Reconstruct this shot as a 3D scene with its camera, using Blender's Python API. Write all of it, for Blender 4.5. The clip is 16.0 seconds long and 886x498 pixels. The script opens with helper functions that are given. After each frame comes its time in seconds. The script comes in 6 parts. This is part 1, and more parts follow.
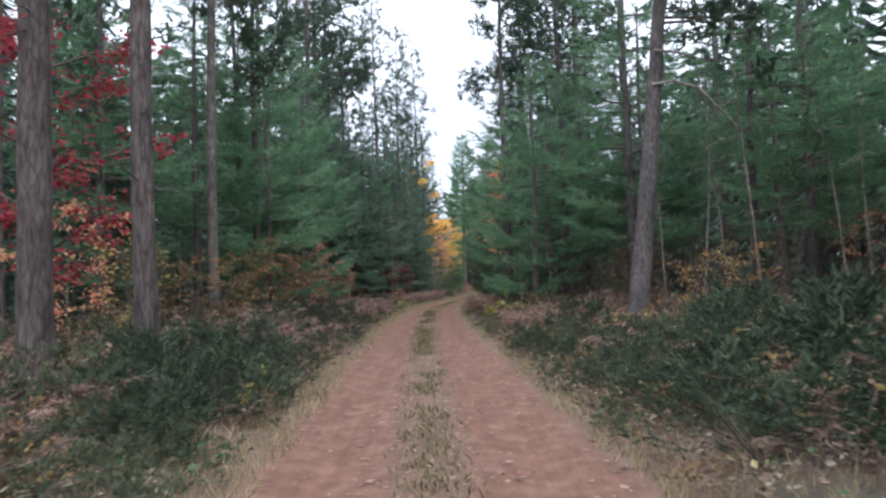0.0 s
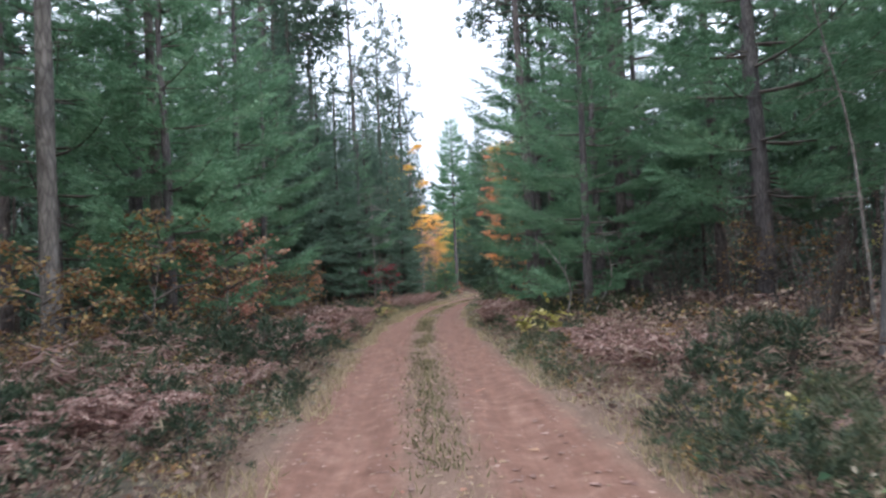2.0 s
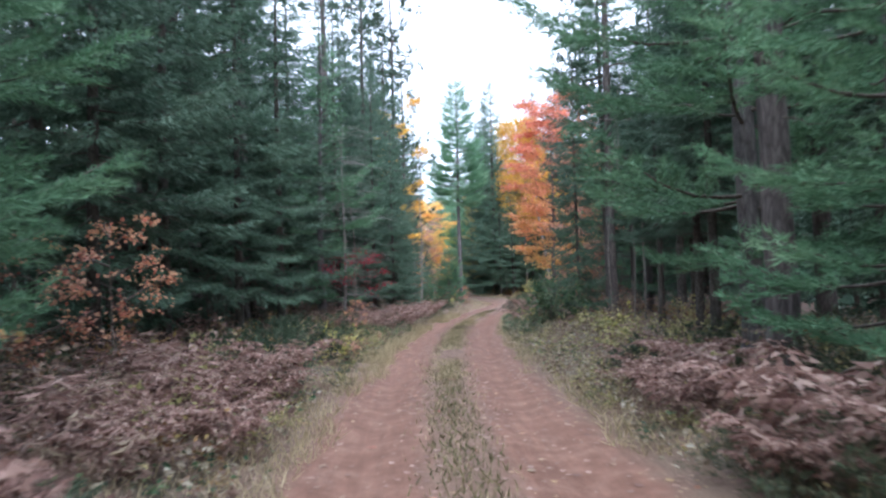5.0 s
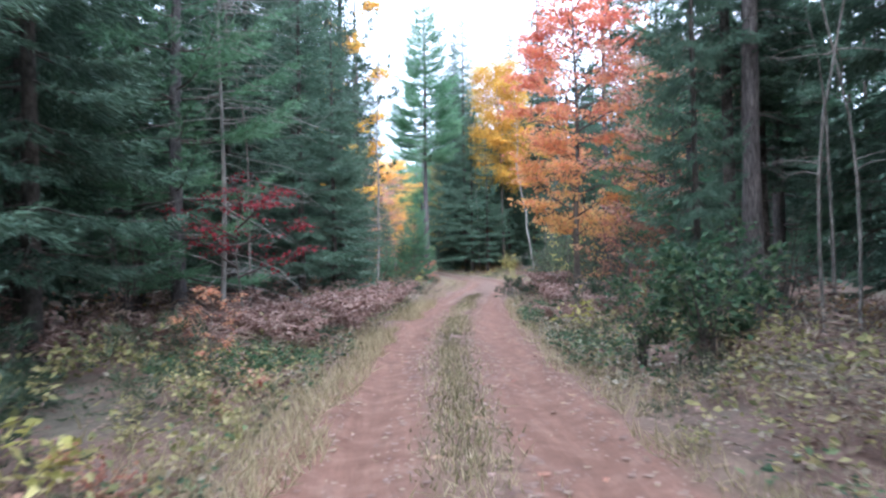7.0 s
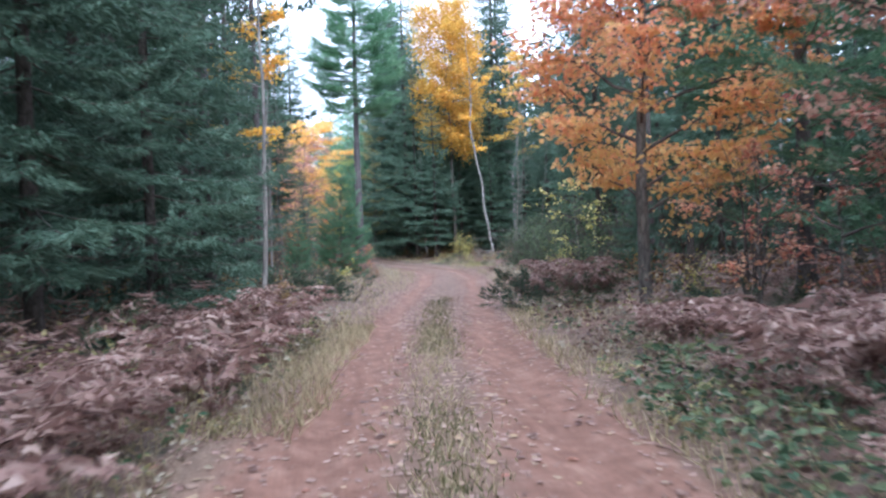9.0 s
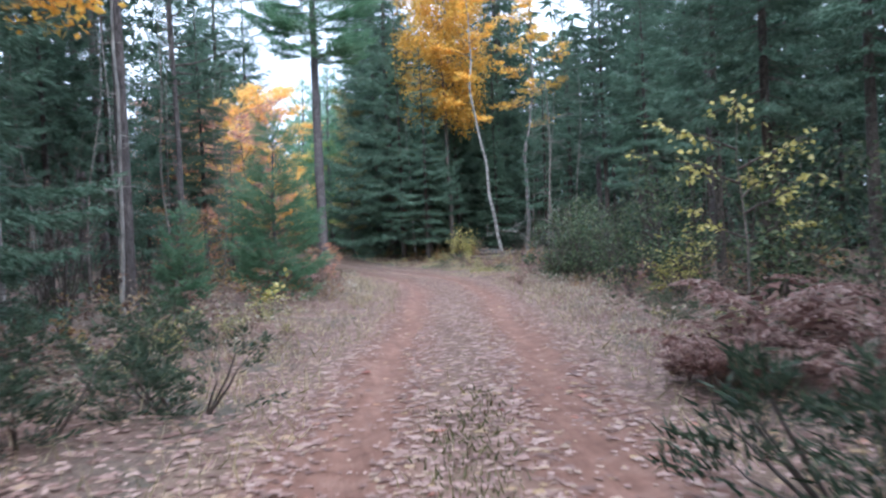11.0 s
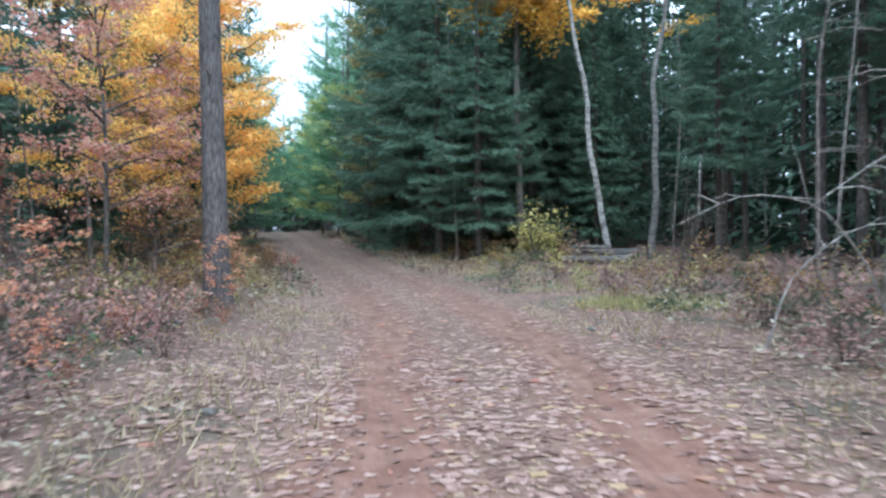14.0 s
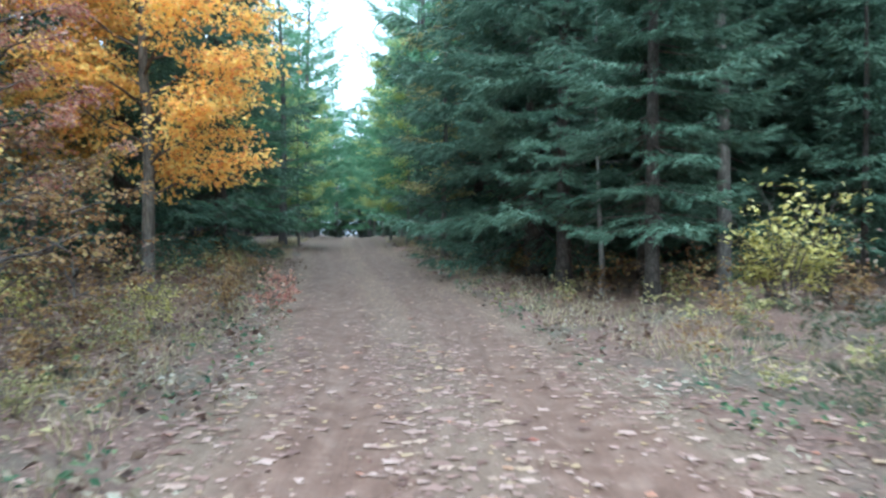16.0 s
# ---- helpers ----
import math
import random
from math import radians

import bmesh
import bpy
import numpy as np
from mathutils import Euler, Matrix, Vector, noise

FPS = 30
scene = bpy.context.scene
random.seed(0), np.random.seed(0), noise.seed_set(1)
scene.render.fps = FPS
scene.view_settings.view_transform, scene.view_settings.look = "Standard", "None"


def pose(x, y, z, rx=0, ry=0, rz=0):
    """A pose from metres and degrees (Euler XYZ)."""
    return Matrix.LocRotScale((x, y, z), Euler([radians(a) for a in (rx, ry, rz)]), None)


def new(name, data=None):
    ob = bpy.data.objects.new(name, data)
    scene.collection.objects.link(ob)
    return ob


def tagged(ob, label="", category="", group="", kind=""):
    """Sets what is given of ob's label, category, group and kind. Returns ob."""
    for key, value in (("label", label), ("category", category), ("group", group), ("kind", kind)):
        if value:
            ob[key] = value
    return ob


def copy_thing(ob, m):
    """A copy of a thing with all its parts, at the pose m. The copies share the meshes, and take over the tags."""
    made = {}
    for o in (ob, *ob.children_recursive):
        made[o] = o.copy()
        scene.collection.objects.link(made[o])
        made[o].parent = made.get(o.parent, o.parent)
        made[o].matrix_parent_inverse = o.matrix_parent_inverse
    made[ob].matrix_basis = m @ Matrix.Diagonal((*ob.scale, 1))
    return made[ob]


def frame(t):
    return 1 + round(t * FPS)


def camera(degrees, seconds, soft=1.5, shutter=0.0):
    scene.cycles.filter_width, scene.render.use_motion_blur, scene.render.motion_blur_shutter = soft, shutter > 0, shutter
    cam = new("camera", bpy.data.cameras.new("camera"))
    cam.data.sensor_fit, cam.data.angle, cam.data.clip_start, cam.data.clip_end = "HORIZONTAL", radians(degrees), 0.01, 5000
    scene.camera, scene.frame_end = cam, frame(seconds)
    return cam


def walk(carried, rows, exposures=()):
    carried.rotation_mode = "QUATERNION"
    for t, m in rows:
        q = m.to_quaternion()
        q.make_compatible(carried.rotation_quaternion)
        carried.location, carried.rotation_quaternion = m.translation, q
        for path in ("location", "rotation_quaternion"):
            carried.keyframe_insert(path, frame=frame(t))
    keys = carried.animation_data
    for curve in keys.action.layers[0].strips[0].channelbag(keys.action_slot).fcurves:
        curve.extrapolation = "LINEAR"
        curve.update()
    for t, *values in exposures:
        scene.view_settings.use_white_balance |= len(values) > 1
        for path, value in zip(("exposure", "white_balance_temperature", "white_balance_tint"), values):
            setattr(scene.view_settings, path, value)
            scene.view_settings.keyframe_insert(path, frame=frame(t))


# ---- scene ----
cam = camera(59.8, 16.0, soft=2.4, shutter=0.24)
PATH = [
    (0.0, 0.000, 0.000, 1.720, 92.50, 1.60, 0.10),
    (0.5, -0.128, 2.624, 1.720, 92.60, 1.50, -0.10),
    (1.0, -0.256, 5.312, 1.720, 92.70, 1.50, -0.40),
    (1.5, -0.384, 8.256, 1.720, 92.60, 2.20, -0.70),
    (2.0, -0.576, 11.136, 1.720, 92.50, 2.80, -1.00),
    (2.5, -0.704, 14.336, 1.720, 92.30, 2.60, -1.60),
    (3.0, -0.832, 17.984, 1.720, 92.60, 1.90, -1.70),
    (3.5, -0.960, 21.376, 1.720, 92.90, 1.50, -1.40),
    (4.0, -1.088, 24.576, 1.720, 92.90, 1.80, -1.40),
    (6.5, -1.280, 43.648, 1.680, 91.70, 1.10, -3.60),
    (7.0, -1.152, 47.296, 1.650, 90.90, 1.20, -4.90),
    (7.5, -0.960, 51.264, 1.630, 90.80, 2.50, -6.30),
    (8.0, -0.704, 54.912, 1.610, 90.50, 3.30, -7.70),
    (8.5, -0.384, 58.688, 1.600, 90.00, 2.40, -8.50),
    (9.0, 0.000, 62.144, 1.590, 89.60, 2.20, -9.60),
    (11.5, 2.669, 79.894, 1.580, 89.30, 2.80, -10.78),
    (12.0, 3.379, 83.554, 1.580, 88.10, 2.40, -11.48),
    (12.5, 4.045, 87.157, 1.580, 87.20, 0.90, -10.78),
    (13.0, 4.663, 90.499, 1.580, 87.80, 0.50, -9.18),
    (13.5, 5.237, 93.783, 1.580, 88.60, 0.40, -7.68),
    (14.0, 5.636, 97.031, 1.580, 88.40, 0.80, -6.38),
    (14.5, 6.036, 100.648, 1.580, 88.00, 0.60, -4.68),
    (15.0, 6.262, 104.231, 1.580, 88.70, -0.20, -3.28),
    (15.5, 6.326, 107.844, 1.580, 88.80, 0.00, -1.68),
    (16.0, 6.302, 111.339, 1.580, 88.90, 0.20, 0.12),
]
EXPOSURES = [(0.0, 0.5, 6250, 15), (2.7, 0.84, 6050, 15), (4.0, 0.9, 5900, 13), (6.5, 1.42, 5550, 13), (9.0, 1.22, 5450, 14), (12.0, 1.04, 5550, 12), (13.5, 1.1, 5380, 6), (14.5, 1.12, 5300, 3), (16.0, 1.42, 5200, -3)]
walk(cam, [(t, pose(*p)) for t, *p in PATH], EXPOSURES)

# ---- light: a bright overcast sky over the forest ----
SUN_UP, SUN_ROUND = 52.0, 180.0
world = bpy.data.worlds.new("overcast_sky")
scene.world = world
world.use_nodes = True
wn, wl = world.node_tree.nodes, world.node_tree.links
sky = wn.new("ShaderNodeTexSky")
sky.sky_type = "NISHITA"
sky.sun_disc = False
sky.sun_elevation, sky.sun_rotation = radians(SUN_UP), radians(SUN_ROUND)
sky.dust_density, sky.air_density = 4.0, 1.0
clouds = wn.new("ShaderNodeTexNoise")
clouds.inputs["Scale"].default_value = 2.2
clouds.inputs["Detail"].default_value = 5.0
cloud_ramp = wn.new("ShaderNodeValToRGB")
cloud_ramp.color_ramp.elements[0].position, cloud_ramp.color_ramp.elements[1].position = 0.30, 0.52
cloud_ramp.color_ramp.elements[0].color = (0.55, 0.55, 0.55, 1)
cloud_ramp.color_ramp.elements[1].color = (0.97, 0.97, 0.97, 1)
sky_mix = wn.new("ShaderNodeMix")
sky_mix.data_type = "RGBA"
sky_mix.inputs[7].default_value = (10.8, 12.0, 13.4, 1)
wl.new(clouds.outputs[0], cloud_ramp.inputs[0])
wl.new(cloud_ramp.outputs[0], sky_mix.inputs[0])
wl.new(sky.outputs[0], sky_mix.inputs[6])
# an overcast dome: about three times brighter overhead than at the horizon
dome_way, dome_split, dome_range, dome = wn.new("ShaderNodeTexCoord"), wn.new("ShaderNodeSeparateXYZ"), wn.new("ShaderNodeMapRange"), wn.new("ShaderNodeMix")
wl.new(dome_way.outputs["Generated"], dome_split.inputs[0])
wl.new(dome_split.outputs[2], dome_range.inputs[0])
dome_range.inputs["To Min"].default_value, dome_range.inputs["To Max"].default_value = 0.65, 1.45
dome.data_type, dome.blend_type = "RGBA", "MULTIPLY"
dome.inputs[0].default_value = 1.0
wl.new(sky_mix.outputs[2], dome.inputs[6])
wl.new(dome_range.outputs[0], dome.inputs[7])
wl.new(dome.outputs[2], wn["Background"].inputs[0])
wn["Background"].inputs[1].default_value = 0.12
sun_data = bpy.data.lights.new("sun", "SUN")
sun_data.energy, sun_data.angle, sun_data.color = 1.0, radians(25), (1.0, 0.96, 0.9)
sun = new("sun", sun_data)
sun.matrix_world = pose(0, 0, 60, 90 - SUN_UP, 0, 180 - SUN_ROUND)

rng = np.random.default_rng(7)


# ---- materials ----
def material(name):
    m = bpy.data.materials.new(name)
    m.use_nodes = True
    return m, m.node_tree.nodes, m.node_tree.links, m.node_tree.nodes["Principled BSDF"]


def ramp(n, stops):
    r = n.new("ShaderNodeValToRGB")
    e = r.color_ramp.elements
    while len(e) < len(stops):
        e.new(0.5)
    for k, (p, c) in enumerate(stops):
        e[k].position, e[k].color = p, (*c, 1)
    return r


def noise_node(n, l, scale, detail=4.0, rough=0.6, stretch=None, coord="Object"):
    tc = n.new("ShaderNodeTexCoord")
    t = n.new("ShaderNodeTexNoise")
    t.inputs["Scale"].default_value, t.inputs["Detail"].default_value, t.inputs["Roughness"].default_value = scale, detail, rough
    if stretch:
        mp = n.new("ShaderNodeMapping")
        mp.inputs["Scale"].default_value = stretch
        l.new(tc.outputs[coord], mp.inputs[0])
        l.new(mp.outputs[0], t.inputs["Vector"])
    else:
        l.new(tc.outputs[coord], t.inputs["Vector"])
    return t


def mixc(n, l, fac, a, b):
    m = n.new("ShaderNodeMix")
    m.data_type = "RGBA"
    for sock, v in ((m.inputs[0], fac), (m.inputs[6], a), (m.inputs[7], b)):
        if hasattr(v, "links"):
            l.new(v, sock)
        else:
            sock.default_value = v if isinstance(v, (int, float)) else (*v, 1)
    return m.outputs[2]


def bump(n, l, bsdf, height, strength, distance):
    b = n.new("ShaderNodeBump")
    b.inputs["Strength"].default_value, b.inputs["Distance"].default_value = strength, distance
    l.new(height, b.inputs["Height"])
    l.new(b.outputs[0], bsdf.inputs["Normal"])


def leaf_material(name, colours, passing=0.3, rough=0.55, patch=0.35, single=1.0, scale=0.9, low_end=None):
    """Leaves or needles: each one its own shade, larger patches lighter or darker, light passing through."""
    m, n, l, b = material(name)
    geo = n.new("ShaderNodeNewGeometry")
    info = n.new("ShaderNodeObjectInfo")
    big = noise_node(n, l, scale, 2.0)
    add = n.new("ShaderNodeMath")
    add.operation = "MULTIPLY_ADD"
    add.inputs[1].default_value = patch * 2
    add.inputs[2].default_value = -patch + (1 - single) / 2
    l.new(big.outputs[0], add.inputs[0])
    add2 = n.new("ShaderNodeMath")
    add2.operation = "MULTIPLY_ADD"
    add2.inputs[1].default_value = single
    l.new(geo.outputs["Random Per Island"], add2.inputs[0])
    l.new(add.outputs[0], add2.inputs[2])
    if low_end:
        where, split, down = n.new("ShaderNodeTexCoord"), n.new("ShaderNodeSeparateXYZ"), n.new("ShaderNodeMapRange")
        l.new(where.outputs["Object"], split.inputs[0])
        down.inputs["From Min"].default_value, down.inputs["From Max"].default_value = low_end[0], low_end[1]
        down.inputs["To Min"].default_value, down.inputs["To Max"].default_value = low_end[2], -low_end[2] * 0.5
        l.new(split.outputs[2], down.inputs[0])
        add3 = n.new("ShaderNodeMath")
        l.new(add2.outputs[0], add3.inputs[0])
        l.new(down.outputs[0], add3.inputs[1])
        add2 = add3
    k = len(colours) - 1
    r = ramp(n, [(i / max(k, 1), c) for i, c in enumerate(colours)])
    l.new(add2.outputs[0], r.inputs[0])
    hsv = n.new("ShaderNodeHueSaturation")
    mr = n.new("ShaderNodeMapRange")
    mr.inputs["To Min"].default_value, mr.inputs["To Max"].default_value = 0.85, 1.15
    l.new(info.outputs["Random"], mr.inputs[0])
    l.new(mr.outputs[0], hsv.inputs["Value"])
    l.new(r.outputs[0], hsv.inputs["Color"])
    l.new(hsv.outputs[0], b.inputs["Base Color"])
    b.inputs["Roughness"].default_value = rough
    b.inputs["Specular IOR Level"].default_value = 0.15
    tr = n.new("ShaderNodeBsdfTranslucent")
    l.new(hsv.outputs[0], tr.inputs[0])
    mx = n.new("ShaderNodeMixShader")
    mx.inputs[0].default_value = passing
    l.new(b.outputs[0], mx.inputs[1])
    l.new(tr.outputs[0], mx.inputs[2])
    l.new(mx.outputs[0], n["Material Output"].inputs[0])
    return m


def bark_material(name, dark, light, scale=9.0, stretch=(1, 1, 0.22), depth=0.03, top=None):
    m, n, l, b = material(name)
    t = noise_node(n, l, scale, 6.0, 0.7, stretch)
    t2 = noise_node(n, l, 1.3, 3.0)
    vor = n.new("ShaderNodeTexVoronoi")
    vor.feature = "DISTANCE_TO_EDGE"
    vor.inputs["Scale"].default_value = scale * 0.9
    vor.inputs["Randomness"].default_value = 1.0
    tc = n.new("ShaderNodeTexCoord")
    mp = n.new("ShaderNodeMapping")
    mp.inputs["Scale"].default_value = stretch
    l.new(tc.outputs["Object"], mp.inputs[0])
    l.new(mp.outputs[0], vor.inputs["Vector"])
    r = ramp(n, [(0.3, dark), (0.68, light)])
    l.new(t.outputs[0], r.inputs[0])
    crack = ramp(n, [(0.0, (0.6, 0.6, 0.6)), (0.16, (1, 1, 1))])
    l.new(vor.outputs["Distance"], crack.inputs[0])
    mul = n.new("ShaderNodeMix")
    mul.data_type, mul.blend_type = "RGBA", "MULTIPLY"
    mul.inputs[0].default_value = 1.0
    l.new(r.outputs[0], mul.inputs[6])
    l.new(crack.outputs[0], mul.inputs[7])
    stain = ramp(n, [(0.4, (0.75, 0.75, 0.75)), (0.65, (1.15, 1.12, 1.08))])
    l.new(t2.outputs[0], stain.inputs[0])
    mul2 = n.new("ShaderNodeMix")
    mul2.data_type, mul2.blend_type = "RGBA", "MULTIPLY"
    mul2.inputs[0].default_value = 1.0
    l.new(mul.outputs[2], mul2.inputs[6])
    l.new(stain.outputs[0], mul2.inputs[7])
    l.new(mul2.outputs[2], b.inputs["Base Color"])
    b.inputs["Roughness"].default_value = 0.9
    b.inputs["Specular IOR Level"].default_value = 0.15
    bump(n, l, b, vor.outputs["Distance"], 0.8, depth)
    return m


def birch_bark(name, white):
    m, n, l, b = material(name)
    t = noise_node(n, l, 2.6, 5.0, 0.7, (1, 1, 2.6))
    t2 = noise_node(n, l, 1.5, 3.0)
    r = ramp(n, [(0.45, (0.05, 0.044, 0.04)), (0.52, tuple(white * c for c in (0.42, 0.4, 0.38))), (0.75, tuple(white * c for c in (0.66, 0.64, 0.61)))])
    l.new(t.outputs[0], r.inputs[0])
    c = mixc(n, l, t2.outputs[0], r.outputs[0], tuple(white * c for c in (0.36, 0.34, 0.31)))
    l.new(c, b.inputs["Base Color"])
    b.inputs["Roughness"].default_value = 0.75
    bump(n, l, b, t.outputs[0], 0.4, 0.01)
    return m


PINE_BARK = bark_material("pine_bark", (0.08, 0.07, 0.07), (0.235, 0.215, 0.215), 20.0)
RED_BARK = bark_material("red_pine_bark", (0.065, 0.055, 0.053), (0.225, 0.195, 0.188), 17.0, (1, 1, 0.2), 0.02)
DARK_BARK = bark_material("spruce_bark", (0.05, 0.043, 0.038), (0.16, 0.14, 0.125), 12.0, (1, 1, 0.5), 0.015)
GREY_BARK = bark_material("maple_bark", (0.10, 0.09, 0.08), (0.26, 0.24, 0.22), 10.0, (1, 1, 0.3), 0.012)
POLE_BARK = bark_material("sapling_bark", (0.16, 0.14, 0.12), (0.36, 0.33, 0.3), 14.0, (1, 1, 0.5), 0.006)
DEAD_WOOD = bark_material("dead_wood", (0.2, 0.185, 0.17), (0.5, 0.475, 0.44), 12.0, (1, 1, 0.2), 0.008)
BIRCH_BARK = birch_bark("birch_bark", 0.85)
GREY_BIRCH = birch_bark("grey_birch_bark", 0.5)
OLD_LEAF = leaf_material("old_leaves", [(0.19, 0.112, 0.088), (0.245, 0.152, 0.12), (0.3, 0.195, 0.155), (0.32, 0.23, 0.15)], 0.1)
STRIP = leaf_material("strip_grass", [(0.07, 0.075, 0.035), (0.12, 0.12, 0.058), (0.19, 0.175, 0.09), (0.3, 0.26, 0.14)], 0.3)
WHITE_PINE = leaf_material("white_pine_needles", [(0.05, 0.108, 0.062), (0.115, 0.232, 0.13), (0.205, 0.355, 0.205), (0.34, 0.49, 0.295)], 0.16, patch=0.6, single=0.45, scale=0.55)
RED_PINE = leaf_material("red_pine_needles", [(0.03, 0.05, 0.034), (0.07, 0.11, 0.075), (0.12, 0.18, 0.115)], single=0.6)
SPRUCE = leaf_material("spruce_needles", [(0.028, 0.054, 0.036), (0.066, 0.12, 0.08), (0.125, 0.198, 0.136), (0.22, 0.305, 0.215)], 0.12, patch=0.45, single=0.6, scale=0.8)
ORANGE = leaf_material("orange_maple_leaves", [(0.72, 0.2, 0.16), (0.84, 0.33, 0.21), (0.9, 0.47, 0.23), (0.9, 0.62, 0.24)], 0.62, single=0.5, patch=0.3, scale=0.6, low_end=(2.0, 9.5, 0.45))
YELLOW = leaf_material("yellow_leaves", [(0.7, 0.37, 0.08), (0.82, 0.51, 0.1), (0.86, 0.61, 0.14)], 0.45)
GOLD_MAPLE = leaf_material("gold_maple_leaves", [(0.72, 0.34, 0.13), (0.86, 0.53, 0.16), (0.89, 0.64, 0.19), (0.8, 0.66, 0.25)], 0.55)
PINK_RED = leaf_material("pinkish_red_leaves", [(0.3, 0.1, 0.08), (0.42, 0.18, 0.13), (0.52, 0.27, 0.185), (0.47, 0.32, 0.2)], 0.4)
CORAL = leaf_material("coral_leaves", [(0.46, 0.17, 0.14), (0.6, 0.31, 0.24), (0.67, 0.41, 0.3), (0.55, 0.42, 0.31)], 0.5)
RED = leaf_material("red_leaves", [(0.22, 0.025, 0.04), (0.36, 0.05, 0.07), (0.46, 0.1, 0.1)], 0.4)
SALMON = leaf_material("salmon_leaves", [(0.6, 0.21, 0.145), (0.73, 0.33, 0.2), (0.78, 0.43, 0.25), (0.68, 0.45, 0.27)], 0.5)
RUSSET = leaf_material("russet_leaves", [(0.14, 0.078, 0.045), (0.27, 0.155, 0.075), (0.41, 0.26, 0.115), (0.37, 0.29, 0.12)], 0.35)
GREEN_LEAF = leaf_material("green_shrub_leaves", [(0.03, 0.065, 0.038), (0.06, 0.12, 0.062), (0.105, 0.165, 0.09), (0.18, 0.225, 0.11)], 0.35)
LUSH = leaf_material("lush_grass", [(0.05, 0.115, 0.065), (0.09, 0.19, 0.105), (0.15, 0.28, 0.15), (0.24, 0.36, 0.19)], 0.35)
GOLD_LEAF = leaf_material("gold_shrub_leaves", [(0.26, 0.25, 0.08), (0.46, 0.42, 0.13), (0.64, 0.57, 0.2), (0.76, 0.68, 0.32)], 0.45)
DULL_LEAF = leaf_material("dull_shrub_leaves", [(0.034, 0.058, 0.034), (0.07, 0.108, 0.062), (0.13, 0.178, 0.1), (0.24, 0.265, 0.135)], 0.35)
LIME_LEAF = leaf_material("yellow_green_leaves", [(0.16, 0.17, 0.08), (0.3, 0.285, 0.125), (0.44, 0.39, 0.18), (0.54, 0.45, 0.23)], 0.4)
HEATH = leaf_material("heath_leaves", [(0.032, 0.046, 0.028), (0.055, 0.078, 0.047), (0.095, 0.12, 0.068), (0.15, 0.135, 0.085)], 0.25)
FERN = leaf_material("dead_bracken", [(0.12, 0.066, 0.055), (0.27, 0.158, 0.133), (0.43, 0.28, 0.235), (0.56, 0.415, 0.35)], 0.35)
BROWN_BRUSH = leaf_material("brown_brush", [(0.075, 0.05, 0.042), (0.155, 0.1, 0.08), (0.26, 0.178, 0.14), (0.32, 0.26, 0.18)], 0.3)
GRASS = leaf_material("verge_grass", [(0.16, 0.145, 0.075), (0.31, 0.26, 0.15), (0.47, 0.385, 0.235), (0.57, 0.48, 0.32)], 0.4)
LITTER = leaf_material("fallen_leaves", [(0.145, 0.08, 0.064), (0.22, 0.13, 0.104), (0.3, 0.185, 0.15), (0.375, 0.242, 0.2), (0.46, 0.32, 0.268), (0.38, 0.26, 0.135)], 0.1, 0.6, 0.15)
MAUVE = leaf_material("mauve_leaves", [(0.13, 0.08, 0.075), (0.27, 0.165, 0.15), (0.42, 0.27, 0.235), (0.52, 0.31, 0.24)], 0.35)
PALE_LEAF = leaf_material("withered_leaves", [(0.17, 0.135, 0.092), (0.28, 0.23, 0.16), (0.38, 0.33, 0.245), (0.45, 0.41, 0.325)], 0.3)
HEATH_DARK = leaf_material("evergreen_needles", [(0.033, 0.052, 0.034), (0.058, 0.088, 0.055), (0.105, 0.135, 0.082)], 0.25)
LOG_WOOD = bark_material("weathered_log", (0.09, 0.085, 0.08), (0.29, 0.275, 0.26), 7.0, (0.25, 1, 1), 0.015)
STONE = bark_material("grey_stone", (0.15, 0.135, 0.12), (0.3, 0.275, 0.245), 8.0, (1, 1, 1), 0.01)
TWIG = bark_material("twig_bark", (0.09, 0.075, 0.065), (0.22, 0.19, 0.17), 14.0, (1, 1, 0.5), 0.004)


# ---- shapes as arrays of points and triangles ----
def join(*parts):
    vs, ts, k = [], [], 0
    for v, t in parts:
        vs.append(v)
        ts.append(t + k)
        k += len(v)
    return np.concatenate(vs), np.concatenate(ts)


def moved(geo, x=0.0, y=0.0, z=0.0, turn=0.0, size=1.0, tall=1.0):
    v, t = geo
    c, s = math.cos(turn), math.sin(turn)
    w = v * (size, size, size * tall)
    return np.stack([w[:, 0] * c - w[:, 1] * s + x, w[:, 0] * s + w[:, 1] * c + y, w[:, 2] + z], 1), t


def unit(v):
    return v / np.maximum(np.linalg.norm(v, axis=-1, keepdims=True), 1e-9)


